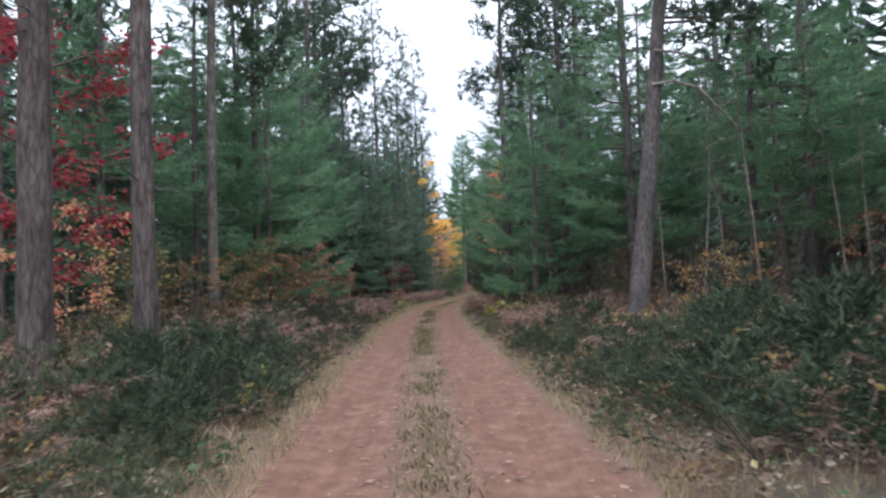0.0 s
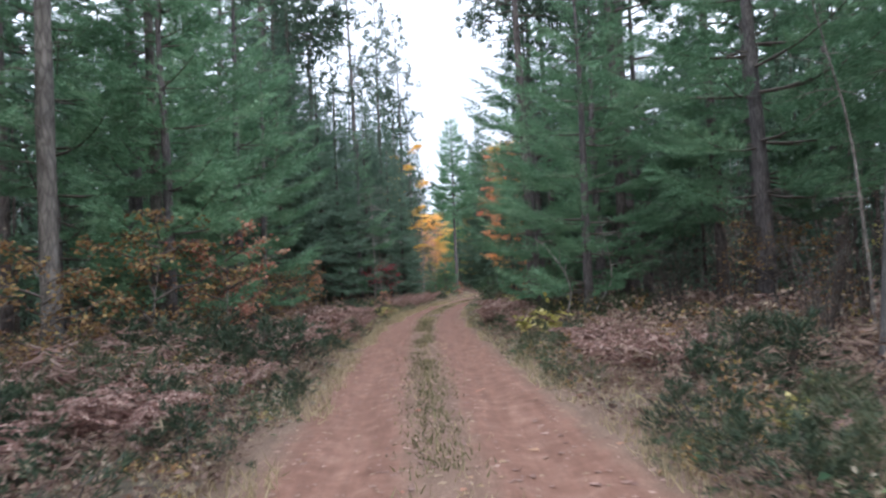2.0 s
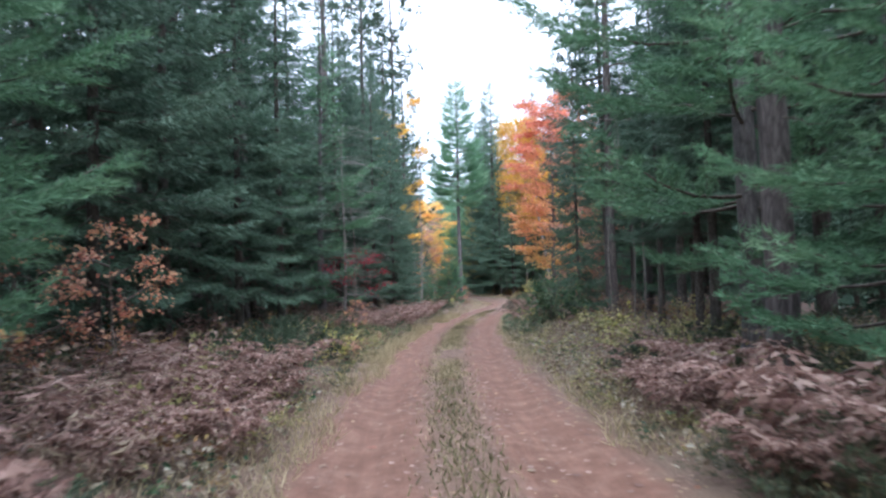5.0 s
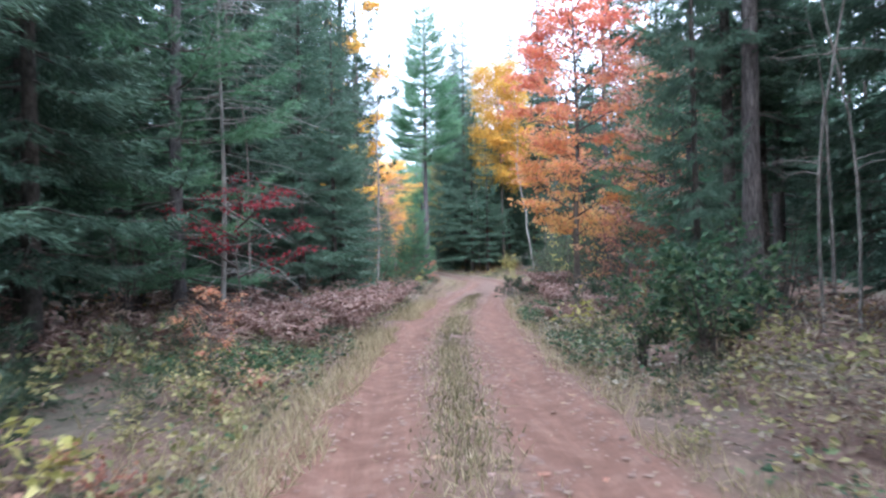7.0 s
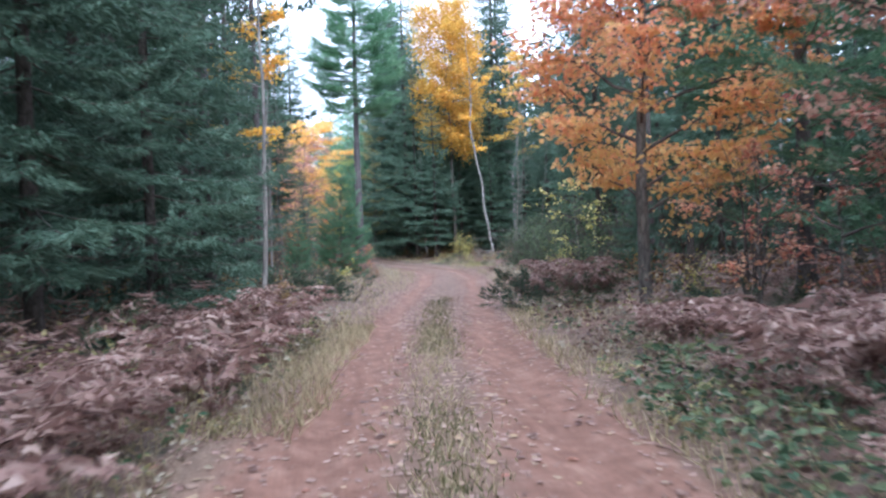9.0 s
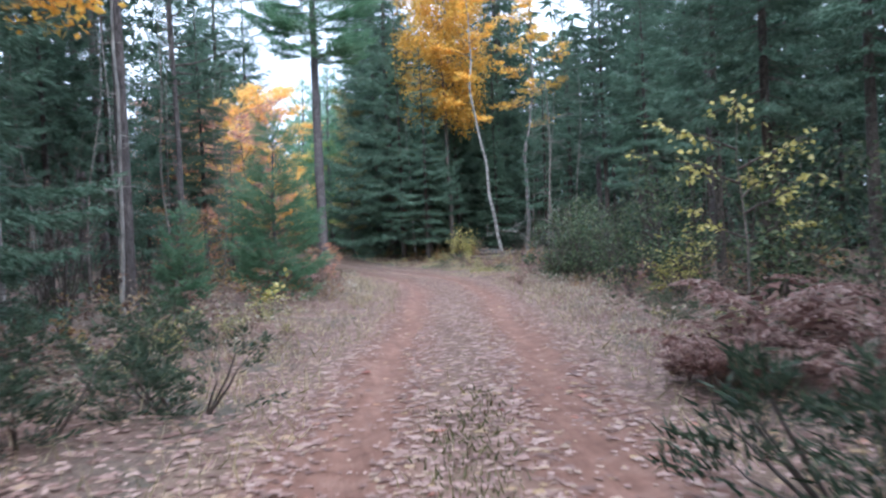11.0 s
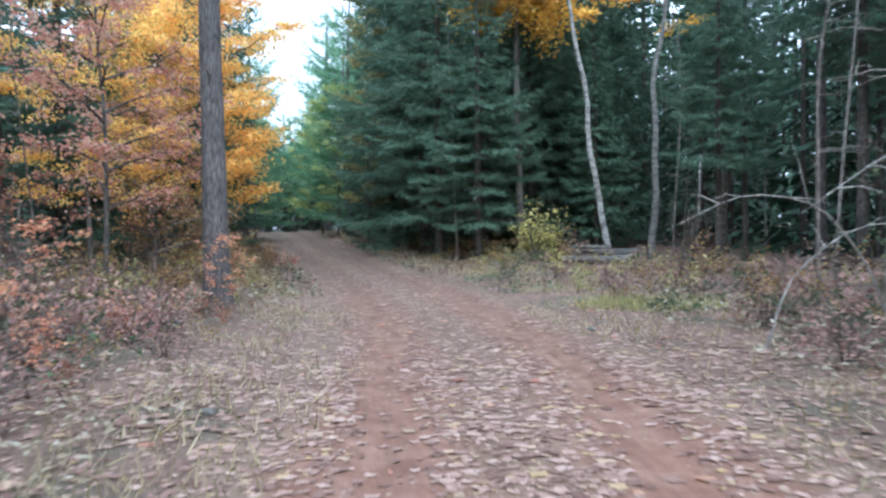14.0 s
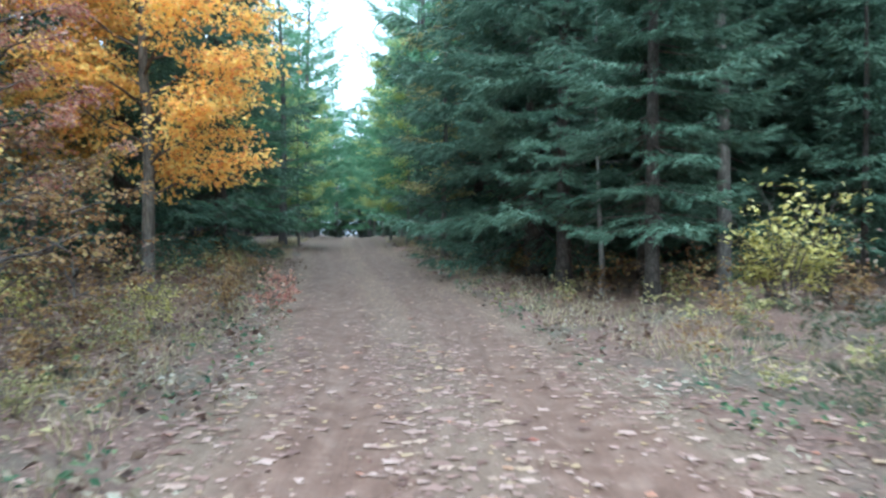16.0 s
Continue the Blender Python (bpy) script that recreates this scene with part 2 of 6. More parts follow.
def tube(points, radii, sides=8, rough=0.0):
    """A tapered limb along points, closed at its tip."""
    p, r = np.asarray(points, float), np.asarray(radii, float)
    d = unit(np.gradient(p, axis=0))
    ref = np.where(np.abs(d[:, 2:3]) > 0.8, np.array([[1.0, 0, 0]]), np.array([[0, 0, 1.0]]))
    a = unit(np.cross(d, ref))
    b = np.cross(d, a)
    ang = np.arange(sides) * 2 * math.pi / sides
    rr = r[:, None] * (1 + rough * rng.normal(size=(len(p), sides)))
    v = p[:, None] + rr[..., None] * (np.cos(ang)[None, :, None] * a[:, None] + np.sin(ang)[None, :, None] * b[:, None])
    v = v.reshape(-1, 3)
    i, j = np.meshgrid(np.arange(len(p) - 1), np.arange(sides), indexing="ij")
    q0, q1 = i * sides + j, i * sides + (j + 1) % sides
    t = np.concatenate([np.stack([q0, q0 + sides, q1], -1).reshape(-1, 3), np.stack([q1, q0 + sides, q1 + sides], -1).reshape(-1, 3)])
    tip = len(v)
    v = np.concatenate([v, p[-1:]])
    last = (len(p) - 1) * sides
    cap = np.array([[last + k, tip, last + (k + 1) % sides] for k in range(sides)])
    return v, np.concatenate([t, cap])


def blades(base, way, length, width, fold=0.25, belly=0.45, tilt=0.6):
    """Folded leaf blades: four points and two triangles each."""
    n = len(base)
    way = unit(way)
    side = unit(np.cross(way, rng.normal(size=(n, 3)) * tilt + (0, 0, 1.0)))
    up = np.cross(side, way)
    length, width = np.broadcast_to(length, n)[:, None], np.broadcast_to(width, n)[:, None]
    mid = base + way * length * belly
    lift = up * width * fold
    v = np.stack([base, mid + side * width / 2 + lift, base + way * length, mid - side * width / 2 + lift], 1).reshape(-1, 3)
    k = np.arange(n)[:, None] * 4
    return v, np.concatenate([k + (0, 1, 2), k + (0, 2, 3)])


def needles(base, way, length, width, spread):
    """Thin pointed blades fanning out about way: one triangle each."""
    n = len(base)
    way = unit(unit(way) + rng.normal(size=(n, 3)) * spread)
    side = unit(np.cross(way, rng.normal(size=(n, 3)))) * np.broadcast_to(width, n)[:, None] / 2
    v = np.stack([base + side, base - side, base + way * np.broadcast_to(length, n)[:, None]], 1).reshape(-1, 3)
    return v, np.arange(n * 3).reshape(-1, 3)


def mesh_of(name, geo, mat, smooth=False):
    v, t = geo
    me = bpy.data.meshes.new(name)
    me.vertices.add(len(v))
    me.vertices.foreach_set("co", np.ascontiguousarray(v, dtype=np.float32).ravel())
    me.loops.add(len(t) * 3)
    me.loops.foreach_set("vertex_index", np.ascontiguousarray(t, dtype=np.int32).ravel())
    me.polygons.add(len(t))
    me.polygons.foreach_set("loop_start", np.arange(0, len(t) * 3, 3, dtype=np.int32))
    me.polygons.foreach_set("use_smooth", np.full(len(t), smooth))
    me.update(calc_edges=True)
    me.materials.append(mat)
    return me


def part(name, geo, mat, parent, label="", smooth=False):
    ob = new(name, mesh_of(name, geo, mat, smooth))
    ob.parent = parent
    return tagged(ob, label)


# ---- the road's line and the lie of the land ----
LINE_Y = np.array([-60, -20, 0, 11, 24.5, 35, 43.6, 51, 58.7, 66, 73, 80, 87, 93.8, 97, 100.6, 104.2, 107.8, 111.3, 116, 120, 128, 137, 148, 159, 175, 195, 230, 320])
LINE_X = np.array([3.0, 1.0, 0.1, -0.3, -0.7, -0.85, -0.85, -0.6, -0.1, 0.65, 1.65, 2.8, 4.2, 5.5, 6.1, 6.6, 6.95, 7.1, 7.0, 6.6, 6.1, 4.9, 3.5, 1.7, 0.1, -1.5, -3.6, -8.0, -20])
_fy = np.arange(-60, 320, 0.5)
_fx = np.interp(_fy, LINE_Y, LINE_X)
_k = np.exp(-np.linspace(-2.5, 2.5, 31) ** 2)
_fx = np.convolve(np.pad(_fx, 15, mode="edge"), _k / _k.sum(), "valid")


def road_x(y):
    return np.interp(y, _fy, _fx)


def rolling(x, y):
    return 0.5 * np.sin(x * 0.9 + 1.3 * np.sin(y * 0.31)) * np.sin(y * 0.7 + 0.9 * np.sin(x * 0.43)) + 0.3 * np.sin(x * 2.1 + y * 1.3) * np.sin(y * 1.9 - x * 0.7)


def land(x, y):
    """Height of the ground: two worn wheel tracks, a low crown, a soft bank, uneven forest floor, a gentle rise at the far end."""
    x, y = np.asarray(x, float), np.asarray(y, float)
    u = np.abs(x - road_x(y))
    ruts = -0.07 * np.exp(-((u - 0.98) / 0.27) ** 2) + 0.035 * np.exp(-(u / 0.4) ** 2)
    off = np.clip((u - 1.8) / 1.4, 0, 1)
    off = off * off * (3 - 2 * off)
    far = np.clip((u - 3.0) / 8.0, 0, 1)
    up = np.clip((y - 116) / 54, 0, 1)
    return 1.25 * up * up * (3 - 2 * up) + ruts + off * (0.10 + 0.08 * rolling(x, y)) + far * (0.15 + 0.2 * rolling(x * 0.3, y * 0.3)) + 0.012 * rolling(x * 3, y * 3)


def sheet(xs_of, ys, us):
    yy, uu = np.meshgrid(ys, us, indexing="ij")
    xx = xs_of(yy) + uu
    v = np.stack([xx, yy, land(xx, yy)], -1).reshape(-1, 3)
    m = len(us)
    i, j = np.meshgrid(np.arange(len(ys) - 1), np.arange(m - 1), indexing="ij")
    a = (i * m + j).ravel()
    t = np.concatenate([np.stack([a, a + 1, a + m], -1), np.stack([a + 1, a + m + 1, a + m], -1)])
    return (v, t), uu.ravel()


def ground_material():
    m, n, l, b = material("forest_floor")
    big = noise_node(n, l, 0.55, 4.0)
    fine = noise_node(n, l, 14.0, 6.0, 0.75)
    r1 = ramp(n, [(0.3, (0.09, 0.052, 0.041)), (0.5, (0.18, 0.106, 0.08)), (0.7, (0.28, 0.178, 0.138))])
    r2 = ramp(n, [(0.3, (0.06, 0.05, 0.036)), (0.7, (0.18, 0.145, 0.1))])
    l.new(fine.outputs[0], r1.inputs[0])
    l.new(fine.outputs[0], r2.inputs[0])
    pick = ramp(n, [(0.45, (0, 0, 0)), (0.62, (1, 1, 1))])
    l.new(big.outputs[0], pick.inputs[0])
    l.new(mixc(n, l, pick.outputs[0], r1.outputs[0], r2.outputs[0]), b.inputs["Base Color"])
    b.inputs["Roughness"].default_value = 0.95
    bump(n, l, b, fine.outputs[0], 0.9, 0.05)
    return m


def road_material():
    """Red-brown dirt, paler and rougher between and beside the wheel tracks."""
    m, n, l, b = material("red_dirt_road")
    at = n.new("ShaderNodeAttribute")
    at.attribute_name = "across"
    ab = n.new("ShaderNodeMath")
    ab.operation = "ABSOLUTE"
    l.new(at.outputs["Fac"], ab.inputs[0])
    wob = noise_node(n, l, 2.2, 4.0)
    add = n.new("ShaderNodeMath")
    add.operation = "MULTIPLY_ADD"
    add.inputs[1].default_value = 0.5
    l.new(wob.outputs[0], add.inputs[0])
    l.new(ab.outputs[0], add.inputs[2])
    scaled = n.new("ShaderNodeMath")
    scaled.operation = "MULTIPLY"
    scaled.inputs[1].default_value = 0.4
    l.new(add.outputs[0], scaled.inputs[0])
    mask = ramp(n, [(0.0, (0.3, 0.3, 0.3)), (0.20, (0.4, 0.4, 0.4)), (0.31, (1, 1, 1)), (0.70, (1, 1, 1)), (0.84, (0.15, 0.15, 0.15))])
    l.new(scaled.outputs[0], mask.inputs[0])
    fine = noise_node(n, l, 30.0, 6.0, 0.75)
    mid = noise_node(n, l, 3.0, 5.0, 0.65)
    dirt = ramp(n, [(0.25, (0.145, 0.075, 0.053)), (0.5, (0.215, 0.115, 0.083)), (0.75, (0.29, 0.178, 0.135))])
    l.new(mid.outputs[0], dirt.inputs[0])
    place = n.new("ShaderNodeNewGeometry")
    parts = n.new("ShaderNodeSeparateXYZ")
    l.new(place.outputs["Position"], parts.inputs[0])
    along_road = n.new("ShaderNodeMapRange")
    along_road.inputs[1].default_value, along_road.inputs[2].default_value = 100.0, 130.0
    l.new(parts.outputs[1], along_road.inputs[0])
    brown = ramp(n, [(0.25, (0.095, 0.062, 0.046)), (0.5, (0.148, 0.102, 0.078)), (0.75, (0.22, 0.165, 0.132))])
    l.new(mid.outputs[0], brown.inputs[0])
    soil = mixc(n, l, along_road.outputs[0], dirt.outputs[0], brown.outputs[0])
    grain = ramp(n, [(0.3, (0.6, 0.58, 0.57)), (0.7, (1.28, 1.27, 1.26))])
    streak = noise_node(n, l, 2.0, 5.0, 0.7, (3.5, 0.3, 1.0))
    both = n.new("ShaderNodeMix")
    both.inputs[0].default_value = 0.55
    l.new(fine.outputs[0], both.inputs[2])
    l.new(streak.outputs[0], both.inputs[3])
    l.new(both.outputs[0], grain.inputs[0])
    mul = n.new("ShaderNodeMix")
    mul.data_type, mul.blend_type = "RGBA", "MULTIPLY"
    mul.inputs[0].default_value = 1.0
    duff = ramp(n, [(0.3, (0.115, 0.082, 0.058)), (0.55, (0.205, 0.148, 0.108)), (0.75, (0.305, 0.228, 0.172))])
    l.new(fine.outputs[0], duff.inputs[0])
    l.new(mixc(n, l, mask.outputs[0], duff.outputs[0], soil), mul.inputs[6])
    l.new(grain.outputs[0], mul.inputs[7])
    l.new(mul.outputs[2], b.inputs["Base Color"])
    b.inputs["Roughness"].default_value = 0.92
    b.inputs["Specular IOR Level"].default_value = 0.2
    bump(n, l, b, fine.outputs[0], 0.6, 0.02)
    return m


def spaced(inner, step, outer):
    a = list(np.arange(0, inner, step))
    d = step
    while a[-1] < outer:
        d *= 1.35
        a.append(a[-1] + d)
    return np.array(a)


_half = spaced(12, 0.45, 1600)
_us = np.concatenate([-_half[:0:-1], _half])
_fwd = np.concatenate([np.arange(-12, 190, 0.7), 190 + spaced(0.7, 0.7, 1600)])
_ys = np.concatenate([-12 - spaced(0.7, 0.7, 900)[:0:-1], _fwd])
floor_geo, _ = sheet(road_x, _ys, _us)
_u_floor = np.abs(floor_geo[0][:, 0] - road_x(floor_geo[0][:, 1]))
floor_geo[0][:, 2] -= np.where(_u_floor < 1.95, 0.07, 0.0)
ground = new("ground", mesh_of("ground", floor_geo, ground_material(), True))
tagged(ground, "uneven forest floor of brown needles, dead leaves and moss", "ground", kind="structure")
road_geo, across = sheet(road_x, np.arange(-12, 198, 0.4), np.linspace(-2.4, 2.4, 49))
road_geo[0][:, 2] -= np.where(np.abs(across) > 2.27, 0.10, 0.0)
road = new("road", mesh_of("road", road_geo, road_material(), True))
road.data.attributes.new("across", "FLOAT", "POINT").data.foreach_set("value", across.astype(np.float32))
tagged(road, "red-brown dirt forest road with two worn wheel tracks", "road", kind="structure")


# ---- trees ----
def stem(height, radius, bend=0.3, lean=(0.0, 0.0), sides=10, flare=1.5, wave=0.0):
    """A trunk's middle line and its tapered, rough mantle."""
    k = max(6, int(height / 0.8))
    z = np.linspace(-0.25, height, k)
    f = np.clip(z / height, 0, 1)
    a, b = rng.uniform(0, 6.28, 2)
    x = lean[0] * f + bend * 0.25 * np.sin(f * 5 + a) * f + wave * (np.sin(z * 0.85 + b) + 0.5 * np.sin(z * 1.9 + a)) * np.minimum(1, np.maximum(z, 0))
    y = lean[1] * f + bend * 0.25 * np.sin(f * 4 + b) * f
    r = radius * (1 - 0.86 * f ** 1.1) * (1 + (flare - 1) * np.exp(-np.clip(z, 0, None) / 0.35))
    p = np.stack([x, y, z], 1)
    return p, tube(p, r, sides, 0.045)


def along(line, z):
    return np.stack([np.interp(z, line[:, 2], line[:, 0]), np.interp(z, line[:, 2], line[:, 1]), np.asarray(z, float)], -1)


def dead_stubs(line, z0, z1, count, reach, radius=0.016):
    """Bare dead branches on the lower trunk."""
    out = []
    for z in rng.uniform(z0, z1, count):
        a, ln = rng.uniform(0, 6.28), reach * rng.uniform(0.3, 1.0)
        o = along(line, z)
        d = np.array([math.cos(a), math.sin(a), rng.uniform(-0.15, 0.35)])
        s = np.linspace(0, 1, 4)[:, None]
        pts = o + d * ln * s + np.array([0, 0, -0.25 * ln]) * s ** 2 + rng.normal(size=(4, 3)) * 0.04 * ln * s
        out.append(tube(pts, radius * np.array([1, 0.8, 0.55, 0.2]) * (0.6 + ln * 0.4), 4))
        for _ in range(2):
            k = rng.uniform(0.3, 0.9)
            q = o + d * ln * k + np.array([0, 0, -0.25 * ln * k * k])
            e = unit(d + rng.normal(size=3) * 0.7) * ln * 0.35
            out.append(tube(np.stack([q, q + e * 0.5, q + e]), np.array([0.5, 0.35, 0.12]) * radius, 3))
    return out


def tree(kind, trunk_geo, bark, limbs, limb_mat, crown_geo, leaf_mat):
    root = new(kind)
    part("trunk", trunk_geo, bark, root, smooth=True)
    if limbs:
        tagged(part("branchwork", join(*limbs), limb_mat, root, smooth=True), kind="stuff")
    if crown_geo is not None:
        part("crown", crown_geo, leaf_mat, root)
    return root


def plumes(origin, ways, lengths, step, tuft, per, wide, spread, rise=0.25):
    """Needle tufts every step along twigs that start at origin and run along ways."""
    count = np.maximum(2, (lengths / step).astype(int))
    k = np.repeat(np.arange(len(origin)), count)
    f = (np.arange(len(k)) - np.repeat(np.cumsum(count) - count, count) + 0.6) / np.repeat(count, count)
    way = unit(ways)[k]
    c = origin[k] + way * (lengths[k] * f)[:, None]
    w = np.repeat(way + (0, 0, rise), per, 0)
    b = np.repeat(c, per, 0) + rng.normal(size=(len(c) * per, 3)) * tuft * 0.12
    n = len(b)
    return needles(b, w, rng.uniform(0.7, 1.2, n) * tuft, rng.uniform(0.8, 1.3, n) * wide, spread)


def white_pine(height, radius, low, reach, dense=1.0, droop=0.0, tuft=1.0, bark=None, per=9, gap=1.0, stubs=10):
    """Soft feathery pine: tiers of long limbs that carry flat plumes of fine needles."""
    line, trunk_geo = stem(height, radius, 0.5)
    limbs, crown = [], []
    z = low
    while z < height - 0.3:
        f = (z - low) / (height - low)
        r = reach * (1 - f) ** 0.7 * (0.6 + 0.4 * min(1, f * 5)) + 0.3
        a0 = rng.uniform(0, 6.28)
        count = 6 if f < 0.7 else 5
        for k in range(count):
            a = a0 + k * 6.283 / count + rng.normal() * 0.28
            ln = r * rng.uniform(0.55, 1.2)
            o = along(line, z + rng.normal() * 0.13)
            h = np.array([math.cos(a), math.sin(a), 0])
            side = np.array([-h[1], h[0], 0])
            s = np.linspace(0, 1, 6)
            rise = (0.02 + 0.5 * f - droop + rng.normal() * 0.06) * ln
            pts = o + h * (ln * s)[:, None] + np.array([0, 0, 1.0]) * (rise * s + 0.16 * ln * s ** 3 - 0.06 * ln * np.sin(s * 3.14))[:, None] + side * (rng.normal() * 0.1 * ln * s ** 2)[:, None]
            limbs.append(tube(pts, np.array([1, 0.85, 0.7, 0.5, 0.3, 0.1]) * (0.008 + 0.009 * ln), 4))
            n = max(4, int(ln * 9.5 * dense))
            t = np.clip(np.linspace(0.3, 1.0, n) + rng.normal(size=n) * 0.02, 0.2, 1.0)
            c = np.stack([np.interp(t, s, pts[:, i]) for i in range(3)], 1)
            sgn = np.where(np.arange(n) % 2 == 0, 1.0, -1.0)
            w = h * rng.uniform(0.7, 1.1, n)[:, None] + side * (sgn * rng.uniform(0.5, 1.0, n))[:, None] + np.array([0, 0, 1.0]) * rng.normal(0.08, 0.12, n)[:, None]
            w[-1] = h + (0, 0, 0.2)
            lens = ln * 0.42 * np.clip(1.25 - t, 0.28, 0.85) * rng.uniform(0.75, 1.2, n) + 0.12
            crown.append(plumes(c, w, lens, 0.10 * tuft, 0.17 * tuft, per, 0.017 * tuft, 0.5))
        z += rng.uniform(0.75, 1.3) * gap
    crown.append(plumes(along(line, np.full(5, height - 0.3)), rng.normal(size=(5, 3)) * 0.35 + (0, 0, 1), np.full(5, 0.5), 0.1 * tuft, 0.17 * tuft, per, 0.017 * tuft, 0.5))
    return tree("white_pine" if bark is None else "red_pine", trunk_geo, bark or PINE_BARK, limbs + dead_stubs(line, 0.8, max(low, 1.2), stubs, 1.5), TWIG, join(*crown), WHITE_PINE)


def red_pine(height, radius, low, reach, lean=(0.0, 0.0), stubs=16, fine=1.0, bark=None):
    """Tall bare-stemmed pine with tufts of needles at the ends of its high limbs."""
    line, trunk_geo = stem(height, radius, 0.7, lean, 12, 1.35)
    limbs, base, way = [], [], []
    z = low
    while z < height - 0.1:
        f = (z - low) / (height - low)
        a = rng.uniform(0, 6.28)
        ln = reach * (0.55 + 0.6 * math.sin(min(1, f * 1.25 + 0.25) * math.pi)) * rng.uniform(0.55, 1.1)
        o = along(line, z)
        h = np.array([math.cos(a), math.sin(a), 0])
        s = np.linspace(0, 1, 5)[:, None]
        pts = o + h * ln * s + np.array([0, 0, 1.0]) * ((0.45 * f + 0.05) * ln * s ** 1.5) + rng.normal(size=(5, 3)) * 0.07 * ln * s
        limbs.append(tube(pts, np.array([1, 0.85, 0.6, 0.4, 0.15]) * (0.012 + 0.012 * ln), 4))
        for _ in range(max(2, int(ln * 5 * fine))):
            t = rng.uniform(0.35, 1.0)
            c = np.array([np.interp(t, s[:, 0], pts[:, i]) for i in range(3)])
            e = unit(h * 0.7 + rng.normal(size=3) * 0.6 + (0, 0, 0.4)) * rng.uniform(0.15, 0.6)
            if fine >= 1:
                limbs.append(tube(np.stack([c, c + e * 0.6, c + e]), (0.009, 0.007, 0.003), 3))
            base.append(c + e)
            way.append(e)
        z += rng.uniform(0.14, 0.26) / fine ** 0.5
    base, way = np.array(base), np.array(way)
    per = 12 if fine >= 1 else 7
    b = np.repeat(base, per, 0) + rng.normal(size=(len(base) * per, 3)) * 0.07
    crown = needles(b, np.repeat(unit(way), per, 0), rng.uniform(0.2, 0.36, len(b)) / fine ** 0.5, rng.uniform(0.05, 0.1, len(b)) / fine ** 0.8, 0.75)
    return tree("red_pine", trunk_geo, bark or RED_BARK, limbs + dead_stubs(line, height * 0.12, low, stubs, 1.2), TWIG, crown, RED_PINE)


def spruce(height, radius, low, reach, dense=1.0, twig=0.15, gap=1.0):
    """Dark spruce: drooping boughs one above the other, each a ragged frond of hanging twigs, bare dead twigs underneath."""
    line, trunk_geo = stem(height, radius, 0.2, sides=8)
    limbs, crown = [], []
    z = low
    while z < height - 0.15:
        f = (z - low) / (height - low)
        r = reach * (1 - f) ** 0.85 * (0.72 + 0.28 * min(1, f * 6)) + 0.14
        a0 = rng.uniform(0, 6.28)
        for k in range(6 if f < 0.8 else 4):
            a = a0 + k * 1.05 + rng.normal() * 0.25
            ln = r * rng.uniform(0.5, 1.2)
            o = along(line, z + rng.normal() * 0.1)
            h = np.array([math.cos(a), math.sin(a), 0])
            side = np.array([-h[1], h[0], 0])
            s = np.linspace(0, 1, 5)
            sag = -0.42 * (1 - f) + 0.3 * f + rng.normal() * 0.06
            pts = o + h * (ln * s)[:, None] + np.array([0, 0, 1.0]) * ((sag * s + 0.24 * s ** 3) * ln)[:, None]
            if ln > 0.7 and dense > 0.5:
                limbs.append(tube(pts, np.array([1, 0.8, 0.6, 0.35, 0.1]) * (0.006 + 0.008 * ln), 3))
            n = max(5, int(ln * 13 * dense))
            t = np.clip(np.linspace(0.16, 1.0, n) + rng.normal(size=n) * 0.015, 0.1, 1.0)
            c = np.stack([np.interp(t, s, pts[:, i]) for i in range(3)], 1)
            sgn = np.where(np.arange(n) % 2 == 0, 1.0, -1.0)
            w = h * rng.uniform(0.6, 1.0, n)[:, None] + side * (sgn * rng.uniform(0.6, 1.0, n))[:, None] + np.array([0, 0, -1.0]) * rng.uniform(0.1, 0.5, n)[:, None]
            w[-1] = pts[-1] - pts[-2]
            lens = ln * 0.4 * np.clip(1.2 - t, 0.25, 0.9) * rng.uniform(0.7, 1.2, n) + 0.1
            crown.append(plumes(c, w, lens, twig * 0.4, twig, 4 if dense > 0.5 else 3, twig * (0.13 if dense > 0.5 else 0.22), 0.34, -0.12))
        z += rng.uniform(0.42, 0.66) * (1 - 0.35 * f) * gap
    crown.append(plumes(along(line, np.full(4, height - 0.4)), rng.normal(size=(4, 3)) * 0.25 + (0, 0, 1), np.full(4, 0.5), 0.08, 0.12, 4, 0.02, 0.5))
    return tree("spruce", trunk_geo, DARK_BARK, limbs + dead_stubs(line, 0.5, max(low + 1.5, 1.5), 18 if dense > 0.5 else 3, reach * 0.8, 0.011), TWIG, join(*crown), SPRUCE)


